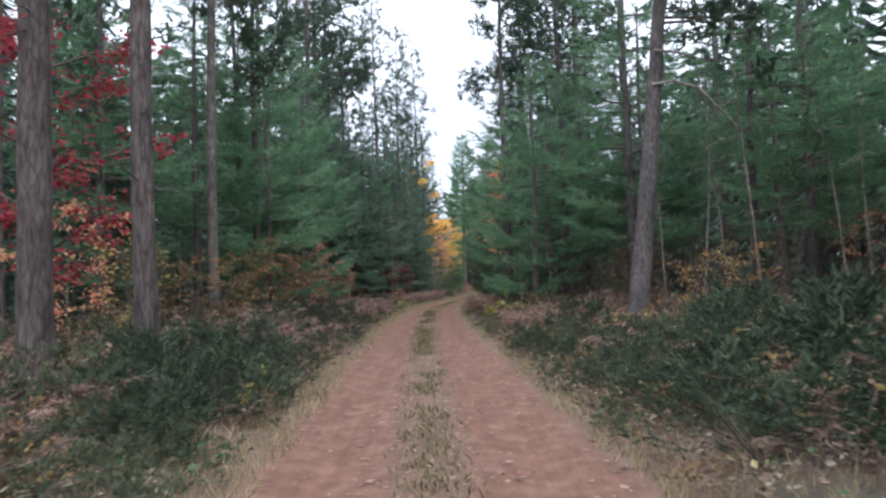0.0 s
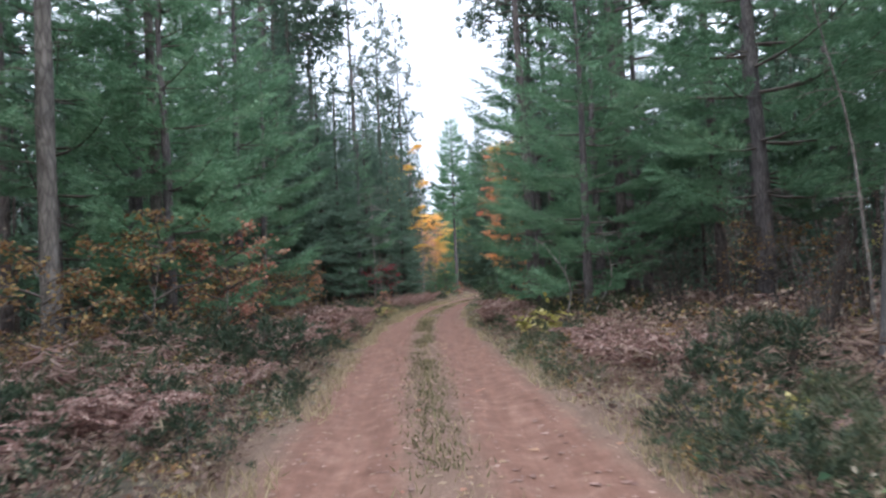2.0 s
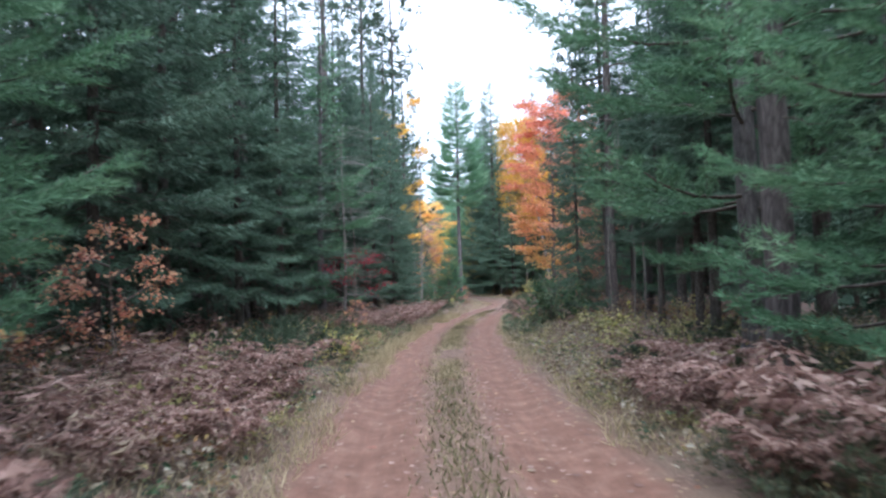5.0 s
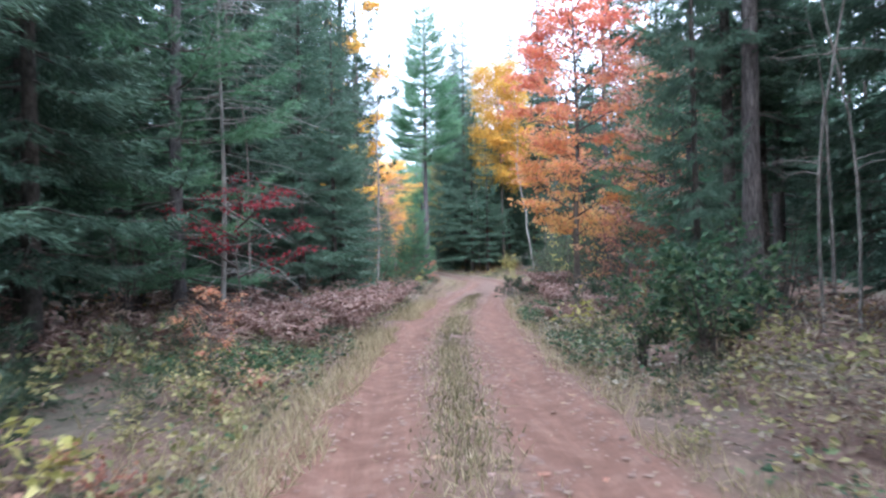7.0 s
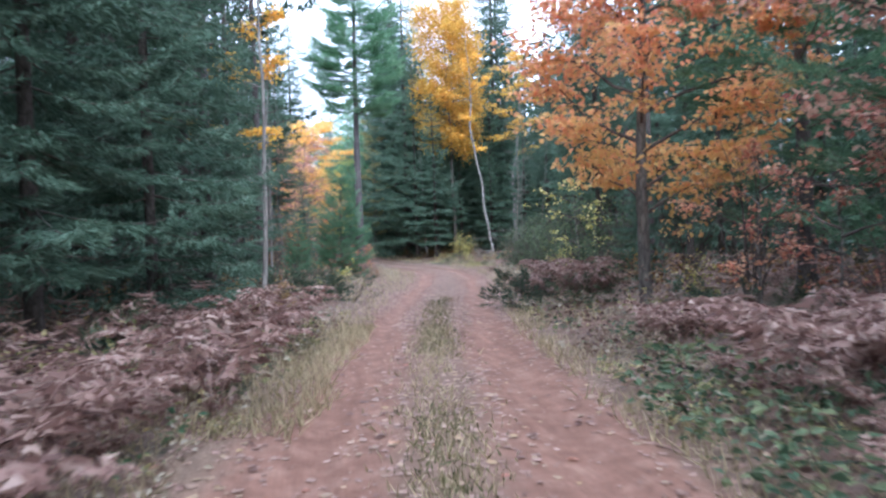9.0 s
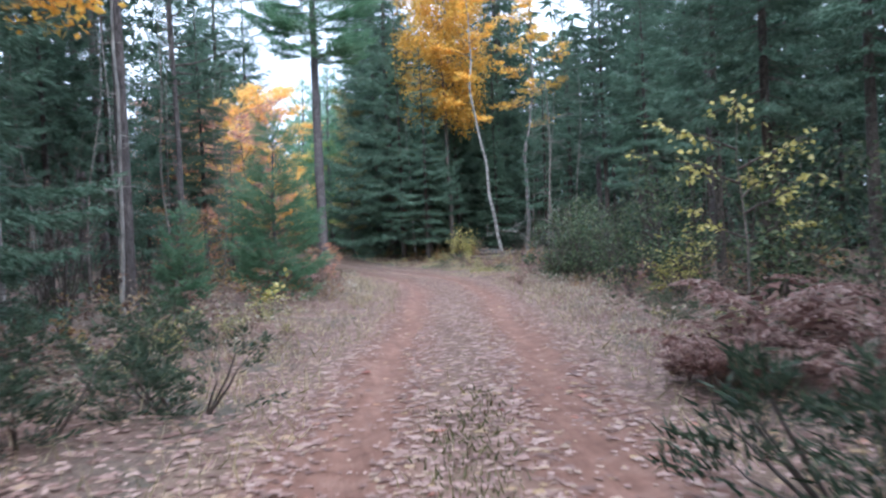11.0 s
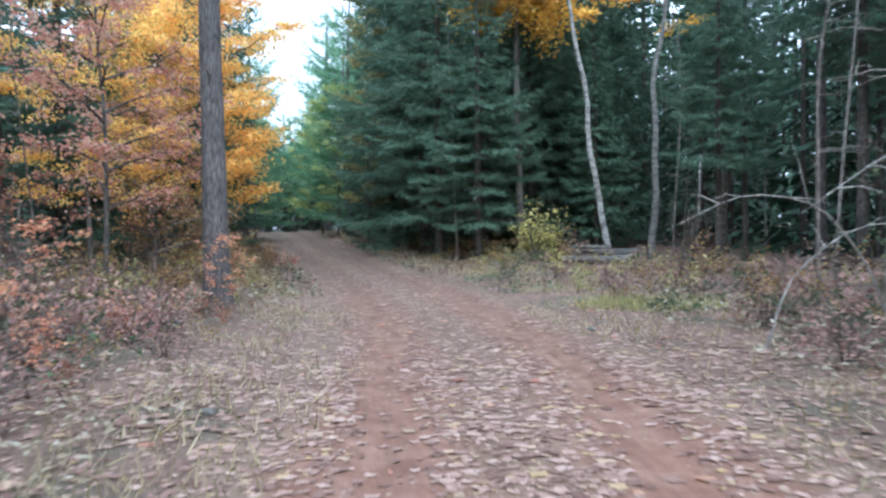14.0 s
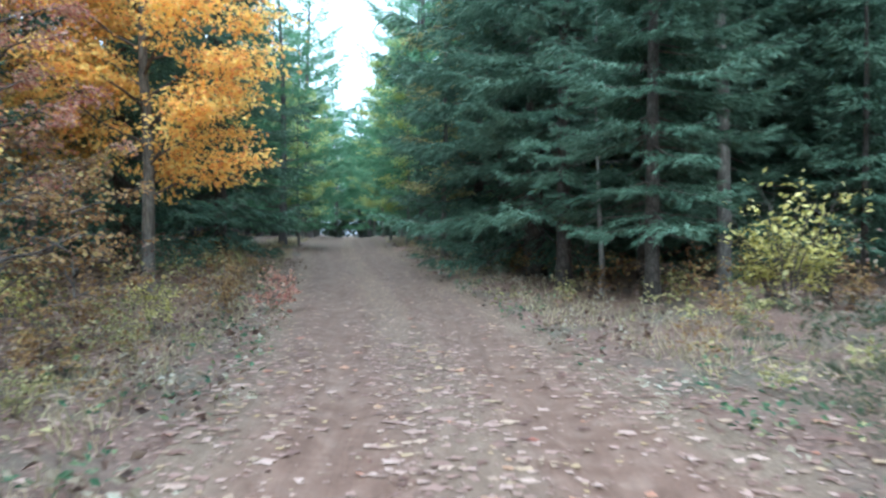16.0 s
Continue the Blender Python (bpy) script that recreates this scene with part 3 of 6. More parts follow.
def broadleaf(kind, height, radius, low, reach, leaf_mat, bark, leaves=7000, leaf=0.11, lean=(0.0, 0.0), forks=16, flat=0.35, off=(0.0, 0.0), puff=1.0, bend=0.6):
    """Maple or birch: rising limbs, fine twigs, tiers of separate leaves with gaps."""
    line, trunk_geo = stem(height * 0.93, radius, bend, lean, 9, 1.25, 0.11 if bark in (BIRCH_BARK, GREY_BIRCH) else 0.03)
    limbs, ends = [], []
    for k in range(forks):
        f = (k + rng.uniform(0, 0.8)) / forks
        z = low * 0.75 + (height * 0.9 - low * 0.75) * f
        a = k * 2.4 + rng.normal() * 0.4
        ln = reach * (0.35 + 0.75 * math.sin((0.18 + 0.72 * f) * math.pi)) * rng.uniform(0.75, 1.15)
        o = along(line, z)
        h = np.array([math.cos(a) + off[0], math.sin(a) + off[1], 0])
        s = np.linspace(0, 1, 5)[:, None]
        pts = o + h * ln * s + np.array([0, 0, 1.0]) * (0.45 * ln * s) + rng.normal(size=(5, 3)) * 0.06 * ln * s
        limbs.append(tube(pts, np.array([1, 0.75, 0.5, 0.3, 0.1]) * (0.012 + 0.011 * ln), 5))
        for _ in range(9):
            t = rng.uniform(0.25, 1.0)
            c = np.array([np.interp(t, s[:, 0], pts[:, i]) for i in range(3)])
            e = (unit(h + rng.normal(size=3) * (0.8, 0.8, 0.35)) * (1.15 - 0.6 * t)) * reach * 0.38
            mid = c + e * 0.5 + rng.normal(size=3) * 0.05
            limbs.append(tube(np.stack([c, mid, c + e]), (0.011, 0.007, 0.003), 3))
            ends.append((c, c + e))
    per = max(1, leaves // len(ends))
    a = np.repeat(np.array([e[0] for e in ends]), per, 0)
    b = np.repeat(np.array([e[1] for e in ends]), per, 0)
    t = rng.uniform(0.1, 1.15, len(a))[:, None]
    c = a + (b - a) * t + rng.normal(size=(len(a), 3)) * (0.26 * puff, 0.26 * puff, 0.26 * flat * puff) * reach * 0.28
    way = unit(b - a) * 0.5 + rng.normal(size=(len(a), 3)) * (0.8, 0.8, 0.35) + (0, 0, -0.35)
    crown = blades(c, way, rng.uniform(0.75, 1.25, len(a)) * leaf, rng.uniform(0.65, 0.95, len(a)) * leaf, 0.15, 0.5)
    return tree(kind, trunk_geo, bark, limbs, TWIG if bark not in (BIRCH_BARK, GREY_BIRCH) else GREY_BARK, crown, leaf_mat)


def pole(kind, height, radius, bark, lean=(0.0, 0.0), twigs=14, bend=0.8):
    """A thin bare stem with a few fine dead branches."""
    line, trunk_geo = stem(height, radius, bend, lean, 7, 1.2, 0.05)
    limbs = dead_stubs(line, height * 0.25, height * 0.98, twigs, 1.1, 0.012)
    return tree(kind, trunk_geo, bark, limbs, bark, None, None)


def shrub(kind, height, reach, leaf_mat, leaves=500, leaf=0.09, stems=9, low=0.25):
    """Many thin stems from one foot, with leaves on their upper parts."""
    limbs, a, b = [], [], []
    for k in range(stems):
        t = k * 2.4 + rng.normal() * 0.3
        r = reach * rng.uniform(0.3, 1.0)
        tip = np.array([math.cos(t) * r, math.sin(t) * r, height * rng.uniform(0.45, 1.05) * (1.05 - 0.3 * r / reach)])
        s = np.linspace(0, 1, 5)[:, None]
        pts = tip * (s ** ((1.3, 1.3, 0.85) if low > 0.1 else (0.6, 0.6, 1.25))) + rng.normal(size=(5, 3)) * 0.03 * height * s
        pts[0] = (math.cos(t) * 0.05, math.sin(t) * 0.05, -0.08)
        limbs.append(tube(pts, np.array([1, 0.8, 0.6, 0.4, 0.15]) * (0.005 + 0.0035 * height), 4))
        for _ in range(6):
            q = rng.uniform(low, 1.0)
            c = np.array([np.interp(q, s[:, 0], pts[:, i]) for i in range(3)])
            e = unit(rng.normal(size=3) * (1, 1, 0.6) + (math.cos(t) * 0.6, math.sin(t) * 0.6, 0.4)) * (0.15 + 0.22 * reach)
            limbs.append(tube(np.stack([c, c + e * 0.6, c + e]), np.array((0.5, 0.35, 0.15)) * (0.005 + 0.002 * height), 3))
            a.append(c)
            b.append(c + e)
    share = rng.exponential(size=len(a)) ** 1.3
    per = rng.multinomial(leaves, share / share.sum())
    p, q = np.repeat(np.array(a), per, 0), np.repeat(np.array(b), per, 0)
    c = p + (q - p) * rng.uniform(0.1, 1.15, len(p))[:, None] + rng.normal(size=p.shape) * 0.06 * (0.4 + reach)
    c[:, 2] = np.maximum(c[:, 2], 0.04)
    way = unit(q - p) * 0.6 + rng.normal(size=p.shape) * (0.8, 0.8, 0.4)
    foliage = blades(c, way, rng.uniform(0.7, 1.3, len(p)) * leaf, rng.uniform(0.5, 0.75, len(p)) * leaf, 0.15, 0.5)
    return join(*limbs), foliage, leaf_mat, kind


def shrub_thing(made):
    stems_geo, foliage, leaf_mat, kind = made
    root = new(kind)
    tagged(part("stemwork", stems_geo, TWIG, root, smooth=True), kind="stuff")
    part("foliage", foliage, leaf_mat, root)
    return root


def needle_shrub(height, reach, many=70, per=34, size=1.0):
    """Low evergreen bush: sprays that sweep out and up from several leaders, needles along each."""
    n = int(many * reach / 0.8)
    lobes = 5
    mx, my = rng.normal(size=lobes) * reach * 0.45, rng.normal(size=lobes) * reach * 0.45
    tall, wide = height * rng.uniform(0.5, 1.08, lobes), reach * rng.uniform(0.4, 0.7, lobes)
    lobe = rng.integers(0, lobes, n)
    a, f = rng.uniform(0, 6.283, n), rng.uniform(0.05, 1.0, n)
    r = wide[lobe] * (1 - f) ** 0.6 * rng.uniform(0.15, 0.55, n)
    c = np.stack([mx[lobe] + np.cos(a) * r, my[lobe] + np.sin(a) * r, tall[lobe] * f * 0.85 + 0.03], 1)
    way = np.stack([np.cos(a), np.sin(a), 0.25 + 1.1 * f ** 2 + rng.normal(size=n) * 0.15], 1)
    ln = wide[lobe] * (1.05 - 0.75 * f) * rng.uniform(0.6, 1.1, n) + 0.1
    k = np.repeat(np.arange(n), per)
    g = rng.uniform(0.05, 1.0, n * per)
    w = unit(way)[k]
    side = unit(np.cross(w, (0, 0, 1.0)))
    off = rng.uniform(-1, 1, n * per) * 0.3 * (1.1 - g) * ln[k]
    b = c[k] + w * (g * ln[k])[:, None] + side * off[:, None] + rng.normal(size=(n * per, 3)) * 0.018
    b[:, 2] = np.maximum(b[:, 2] - 0.10 * g * ln[k], 0.02)
    foliage = needles(b, w + side * (np.sign(off) * 0.6)[:, None] + (0, 0, 0.2), rng.uniform(0.06, 0.12, n * per) * size, rng.uniform(0.012, 0.024, n * per) * size, 0.4)
    stems = [tube(np.stack([np.array([mx[lobe[i]] * 0.4, my[lobe[i]] * 0.4, -0.05]), c[i] * (0.8, 0.8, 0.6), c[i], c[i] + unit(way)[i] * ln[i] * 0.8]), (0.014, 0.01, 0.006, 0.002), 4) for i in range(0, n, 5)]
    return join(*stems), foliage, HEATH_DARK, "evergreen_bush"


def bracken_fronds(fronds=6, length=1.2, fine=True, pairs=12):
    """Dead bracken: arching stalks with paired, drooping leaflets."""
    whole = []
    for k in range(fronds):
        out = []
        a = k * 6.283 / fronds + rng.normal() * 0.35
        ln = length * rng.uniform(0.7, 1.15)
        h = np.array([math.cos(a), math.sin(a), 0])
        side = np.array([-h[1], h[0], 0])
        arch = lambda q: np.stack([h[0] * ln * 0.7 * q ** 1.3, h[1] * ln * 0.7 * q ** 1.3, ln * (1.2 * q - 0.68 * q ** 2.4)], -1)
        if fine:
            out.append(tube(arch(np.linspace(0, 1, 5)), 0.006 * np.array([1, 0.8, 0.6, 0.4, 0.15]), 3))
        q = np.linspace(0.3, 0.99, pairs)
        for sgn in (-1, 1):
            c = arch(q)
            w = side * sgn + h * 0.35 + np.array([0, 0, -0.25]) + rng.normal(size=(pairs, 3)) * 0.18
            size = ln * 0.34 * (1 - q) ** 0.7 * (0.6 + 0.4 * np.minimum(1, (q - 0.25) * 6)) + 0.04
            if not fine:
                out.append(blades(c, w + rng.normal(size=(pairs, 3)) * 0.25, size * 0.8, np.maximum(size * 0.13, 0.018), -0.5, 0.4))
                continue
            w = unit(w)
            for m in (0.15, 0.48, 0.8):
                for turn in (-1, 1):
                    out.append(needles(c + w * (size * m)[:, None], w * 0.8 + h * turn * 0.8 + np.array([0, 0, -0.15]), size * (0.46 - 0.25 * m) + 0.015, size * 0.14 + 0.01, 0.15))
        whole.append(join(*out))
    return whole


# ---- planting ----
taken = []
placed_once = set()


def plant(proto, x, y, size=1.0, turn=None, label="", category="tree", group="", tall=1.0, tilt=0.0):
    """Stands a thing on the ground at x, y: the first time the thing itself, then copies of it."""
    turn = rng.uniform(0, 360) if turn is None else turn
    m = pose(x, y, float(land(x, y)) - 0.02, tilt, 0, turn) @ Matrix.Diagonal((size, size, size * tall, 1))
    if proto.name in placed_once:
        ob = copy_thing(proto, m)
    else:
        placed_once.add(proto.name)
        proto.matrix_basis = m
        ob = proto
    taken.append((x, y))
    return tagged(ob, label, category, group)


def free(x, y, gap):
    return all((x - a) ** 2 + (y - b) ** 2 > gap * gap for a, b in taken)


WP = [white_pine(11, 0.15, 1.4, 2.7), white_pine(14, 0.2, 1.8, 3.2), white_pine(12, 0.17, 1.2, 2.4)]
WP.append(white_pine(14, 0.2, 1.0, 3.0, 0.8, tuft=1.9, per=7))
WP.append(white_pine(15, 0.22, 3.4, 3.9, stubs=60, gap=1.15))
WP_YOUNG = white_pine(6.2, 0.06, 0.1, 1.5, 1.7, -0.2, 0.85, gap=0.36, stubs=2)
RP_TALL = [red_pine(31, 0.24, 17, 2.3), red_pine(29, 0.2, 17.5, 2.0), red_pine(27, 0.17, 15.5, 1.8)]
RP = [red_pine(23, 0.21, 11, 2.6), red_pine(21, 0.17, 9, 2.4)]
RP_FILL = [red_pine(22, 0.19, 9, 2.6, fine=0.45), red_pine(19, 0.15, 7, 2.4, fine=0.45)]
SP = [spruce(12, 0.12, 0.5, 2.2), spruce(15.5, 0.16, 0.8, 2.6), spruce(9, 0.09, 0.25, 1.9)]
SP_HIGH = [spruce(15, 0.14, 4.2, 2.2), spruce(16.5, 0.16, 5.2, 2.5)]
SP_MID = spruce(13.5, 0.13, 1.7, 2.2)
SP_FAR = [spruce(17, 0.16, 2.4, 2.6, 0.5, 0.3, 1.1), spruce(15, 0.13, 1.8, 2.3, 0.5, 0.3, 1.1)]

L_WP = "young white pine with soft feathery green needles"
L_RP = "tall red pine with a bare grey-brown trunk"
L_SP = "dense dark green spruce with drooping boughs"

# tall pines beside the road
plant(white_pine(23, 0.24, 10.0, 3.1, 1.2, tuft=1.3, bark=PINE_BARK, gap=0.52), 3.05, 111.6, 1, 40, "mature red pine with scaly grey bark beside the road", "tree")
plant(RP_TALL[0], -6.3, 75.2, 1, 10, L_RP, group="tall red pines")
plant(RP_TALL[1], -4.65, 81.8, 1, 120, L_RP, group="tall red pines")
plant(RP_TALL[2], -2.78, 83.9, 1, 200, "slender tall red pine with a tufted crown", group="tall red pines")
plant(red_pine(23, 0.2, 11, 2.6, bark=GREY_BARK), -7.7, 25.8, 1, 30, "pine with a straight pale grey trunk", group="roadside pines")
plant(red_pine(21, 0.17, 9, 2.4, bark=GREY_BARK), -7.45, 31.0, 1.0, 80, "slim pine with a straight pale trunk", group="roadside pines")
plant(RP[1], -4.1, 10.6, 1.0, 150, "pine with a dark brown flaking trunk", group="roadside pines")
plant(RP[0], -5.95, 11.2, 1.2, 250, "thick pine with furrowed reddish bark", group="roadside pines")
leaning = plant(red_pine(20, 0.27, 8.5, 2.8, lean=(2.6, 1.0), stubs=24, bark=PINE_BARK), 4.95, 20.2, 1, 0, "leaning pine with a thick rough trunk and dead branches", group="roadside pines")
for bow in (((0.75, 0.2, 6.75), (1.3, 0.1, 6.8), (1.9, 0.0, 6.6), (2.5, -0.1, 5.9), (3.2, -0.2, 5.1)), ((0.85, 0.25, 7.7), (1.5, 0.2, 7.6), (2.3, 0.1, 7.3)), ((1.9, 0.0, 6.6), (2.3, 0.1, 6.2), (2.5, 0.1, 5.6))):
    limb = part("dead_limb", tube(np.array(bow), np.linspace(0.05, 0.012, len(bow)), 6, 0.08), DEAD_WOOD, leaning, "bleached dead limb", True)
    for k in range(1, len(bow)):
        start, reach_out = np.array(bow[k]), unit(rng.normal(size=3) * (1, 1, 0.6) + (0.4, 0, -0.2)) * rng.uniform(0.3, 0.7)
        part("twig", tube(np.stack([start, start + reach_out * 0.5 + (0, 0, 0.04), start + reach_out]), (0.014, 0.009, 0.004), 4), DEAD_WOOD, limb, smooth=True)
plant(RP[0], 3.55, 42.0, 0.85, 10, L_RP, group="roadside pines")
for x, y, s in ((-11, 19, 1.05), (-13, 34, 1.0), (11, 27, 1.0), (9.5, 14, 0.9), (-8.3, 56.2, 1.1), (-7.7, 60.6, 1.05), (-9.0, 52.0, 1.1), (5.0, 45.3, 1.0), (5.7, 35.9, 1.05), (7.6, 42.0, 1.1), (6.4, 62.2, 1.05), (14, 38, 1.1), (-10, 42, 1.1), (-9.5, 58, 1.15), (9.5, 52, 1.0), (10, 84, 0.95), (19, 118, 0.9), (18, 104, 1.0), (-4.5, 104, 0.9), (-7, 118, 1.0), (-2.2, 96.5, 0.95), (-3.9, 101.5, 0.9), (-5.4, 97.0, 1.0), (-2.4, 107.0, 0.85), (-6.3, 108.5, 1.0), (-4.4, 92.0, 1.0), (-7.5, 102.0, 1.0), (-3.6, 88.8, 0.9)):
    plant(RP[int(y) % 2] if abs(x) < 10 and y < 60 else RP_FILL[int(y) % 2], x, y, s, None, L_RP, group="forest pines")

# soft white pines
for x, y, k, s in ((-6.6, 29.2, 0, 1.0), (-6.3, 34.6, 2, 1.0), (-6.6, 39.6, 0, 0.95), (-9.4, 29.5, 1, 1.0), (-9.8, 37.5, 1, 1.05), (-10.5, 23.5, 1, 0.95), (-8.8, 33.0, 1, 1.15), (-8.6, 42.0, 1, 1.15), (-4.5, 210.0, 3, 1.1), (-6.8, 205.0, 3, 1.0), (-2.6, 203.0, 3, 1.0), (-8.8, 215.0, 3, 1.2), (-0.8, 209.0, 3, 1.1), (-5.6, 222.0, 3, 1.2),
                   (7.0, 28.3, 4, 0.95), (3.9, 32.8, 0, 1.0), (3.3, 39.0, 2, 0.8), (8.4, 31.8, 4, 0.9), (5.0, 36.0, 1, 0.85), (12.0, 25.0, 4, 0.95), (14.5, 20.0, 4, 1.0), (13.8, 31.5, 4, 1.0), (6.9, 37.4, 4, 0.9), (4.3, 44.6, 1, 1.1),
                   (-5.2, 63.5, 2, 1.0), (-8.5, 70.0, 1, 1.0), (9.0, 71.5, 0, 1.0), (10.0, 76.5, 1, 0.9), (9.0, 66.0, 2, 1.0),
                   (-5.2, 150.0, 3, 1.1), (-1.6, 149.0, 3, 0.9), (4.8, 158.0, 3, 1.1), (-4.2, 171.0, 3, 1.35), (6.5, 163.0, 3, 1.1), (-8.5, 166.0, 3, 1.3), (3.0, 170.0, 3, 1.3), (-11.0, 190.0, 3, 1.3), (2.6, 186.0, 3, 1.3), (5.2, 152.0, 3, 1.15), (-7.4, 184.0, 3, 1.3)):
    plant(WP[k], x, y, s, None, L_WP, group="white pines")
plant(WP_YOUNG, 1.35, 98.2, 0.82, 20, "bushy young white pine with blue-green needles", "tree")
plant(WP_YOUNG, -0.6, 94.5, 0.5, 80, "small bushy white pine sapling", "tree")

# dark spruces
for x, y, k, s in ((-7.3, 46.5, 5, 1.1), (-7.4, 50.8, 5, 1.1), (-9.4, 48.6, 1, 1.1), (-9.2, 54.4, 1, 1.1), (-6.5, 54.6, 5, 0.95), (-6.0, 58.6, 5, 1.0), (-7.8, 62.4, 5, 1.1), (-9.8, 59.6, 1, 1.15), (-9.6, 66.0, 1, 1.1), (-4.9, 67.2, 5, 0.95), (-6.9, 66.5, 5, 1.1),
                   (-5.0, 71.3, 5, 1.0), (-3.6, 72.9, 5, 0.85), (-2.7, 75.9, 0, 0.95), (-4.3, 77.5, 1, 0.95), (-7.0, 79.0, 1, 1.0), (-3.2, 82.6, 1, 0.95), (-5.9, 85.0, 1, 1.0), (-2.5, 87.5, 0, 0.9), (-8.5, 90.0, 1, 1.0),
                   (4.9, 47.8, 3, 0.8), (8.6, 53.0, 4, 1.05), (10.4, 57.5, 4, 1.0), (7.9, 64.6, 3, 1.0), (9.6, 49.5, 4, 1.0), (7.4, 49.6, 3, 1.0), (5.7, 50.9, 3, 0.95), (5.8, 54.2, 3, 0.9), (6.6, 63.6, 4, 0.95), (8.4, 60.0, 4, 1.0), (7.6, 56.5, 3, 1.0), (9.6, 68.6, 0, 1.0), (10.6, 63.5, 1, 1.05),
                   (9.1, 129.4, 5, 1.2), (10.2, 125.8, 5, 1.0), (10.9, 129.0, 5, 1.15), (8.9, 133.5, 1, 1.5), (13.4, 131.0, 1, 1.0), (8.4, 138.5, 1, 1.4), (10.4, 136.0, 1, 1.2), (13.8, 135.0, 1, 1.1), (7.8, 145.0, 1, 1.3), (9.0, 142.0, 1, 1.5),
                   (16.5, 131.5, 1, 0.9), (18.8, 122.0, 3, 1.0), (20.5, 127.0, 4, 1.0), (16.0, 138.0, 1, 1.0), (15.6, 117.4, 3, 0.9), (18.2, 115.0, 4, 0.95), (19.8, 109.0, 4, 1.0),
                   (-1.6, 138.5, 1, 1.25), (-3.4, 134.5, 1, 1.35), (-5.5, 141.0, 1, 1.3), (-5.4, 127.5, 1, 1.25), (-0.4, 105.5, 2, 0.55), (-3.2, 99.5, 0, 0.9), (-4.6, 112.5, 0, 0.85),
                   (13.6, 100.5, 3, 0.9), (15.6, 105.2, 4, 0.9), (12.4, 94.0, 3, 1.0), (10.2, 88.6, 3, 0.95), (8.9, 82.0, 2, 0.9), (22.5, 118.0, 4, 1.0), (18.0, 100.0, 4, 1.0), (16.0, 93.0, 4, 1.0), (23.0, 112.0, 4, 1.0), (24.5, 123.0, 4, 1.0), (-6.2, 94.0, 4, 1.0), (-4.9, 99.5, 3, 1.0), (-5.8, 104.6, 4, 1.0), (-3.4, 110.8, 3, 0.9), (-8.0, 98.5, 4, 1.0), (-8.2, 113.0, 4, 1.0), (-2.0, 111.2, 3, 1.0), (-5.6, 123.0, 3, 1.0), (17.6, 134.0, 1, 1.6), (19.2, 138.5, 1, 1.6), (15.9, 142.0, 1, 1.55)):
    plant((SP + SP_HIGH + [SP_MID])[k], x, y, s, None, L_SP, group="dark spruces", tall=rng.uniform(0.95, 1.1))

plant(SP[0], 4.9, 61.4, 0.62, 30, "slim dark green spruce beside a leafy shrub", group="dark spruces", tall=1.6)

# autumn trees
plant(broadleaf("maple", 13.5, 0.13, 2.4, 3.0, ORANGE, GREY_BARK, 21000, 0.14, forks=40, off=(0.15, -0.1), flat=0.16, puff=1.2), 6.7, 77.0, 1, 0, "maple in bright orange-red autumn leaf", "tree")
plant(broadleaf("birch", 20, 0.115, 11.5, 1.8, YELLOW, BIRCH_BARK, 2200, 0.15, lean=(-1.9, 1.6), forks=10, off=(-0.3, 0), bend=2.4), 14.7, 124.0, 1, 0, "leaning white birch with a few yellow leaves", "tree")
plant(broadleaf("aspen", 24, 0.15, 11.8, 2.5, YELLOW, GREY_BARK, 24000, 0.2, lean=(-0.3, 0.3), forks=40, flat=0.9, puff=2.4), 12.2, 127.6, 1, 0, "tall aspen with a dense golden yellow crown", "tree")
plant(broadleaf("birch", 19, 0.14, 11.5, 2.4, YELLOW, GREY_BIRCH, 3000, 0.15, lean=(0.9, 0.4), forks=12, bend=2.6), 16.7, 125.0, 1, 0, "white birch with a curved trunk and thin yellow crown", "tree")
gold_maple = broadleaf("maple", 12, 0.14, 2.6, 2.55, GOLD_MAPLE, GREY_BARK, 24000, 0.115, forks=36, off=(0.12, -0.1), flat=0.3, puff=1.3)
plant(gold_maple, -0.35, 128.6, 1.08, 0, "maple in golden yellow and orange leaf", "tree")
plant(gold_maple, -3.6, 129.8, 0.95, 130, "maple in golden yellow and orange leaf", "tree")
plant(broadleaf("maple", 9, 0.08, 2.2, 2.4, GOLD_MAPLE, GREY_BARK, 8000, 0.11, forks=18), -2.4, 121.5, 1, 0, "slender maple with sparse gold leaves", "tree")
red_maple = broadleaf("maple", 9.5, 0.07, 2.4, 2.3, CORAL, GREY_BARK, 5000, 0.12, forks=22)
plant(red_maple, -0.6, 117.0, 1, 0, "slender maple with coral-pink autumn leaves", "tree")
plant(red_maple, 8.2, 70.5, 0.95, 60, "slender maple with coral-pink autumn leaves", "tree")
plant(red_maple, -1.3, 124.4, 0.7, 220, "slender maple with coral-pink autumn leaves", "tree")
plant(red_maple, -3.0, 112.4, 0.9, 130, "slender maple with coral-pink autumn leaves", "tree")
plant(broadleaf("maple", 7, 0.06, 2.0, 2.0, RED, GREY_BARK, 2200, 0.11, forks=12), -7.0, 13.5, 1.0, 90, "young maple with red leaves under the pines", "tree")
# yellow-green aspens; their pale leaf colour also stands in for distant haze
HAZY_ASPEN_LEAF = leaf_material("haze_paled_aspen_leaves", [(0.22, 0.33, 0.14), (0.36, 0.45, 0.18), (0.52, 0.55, 0.22), (0.66, 0.6, 0.24)], 0.55)
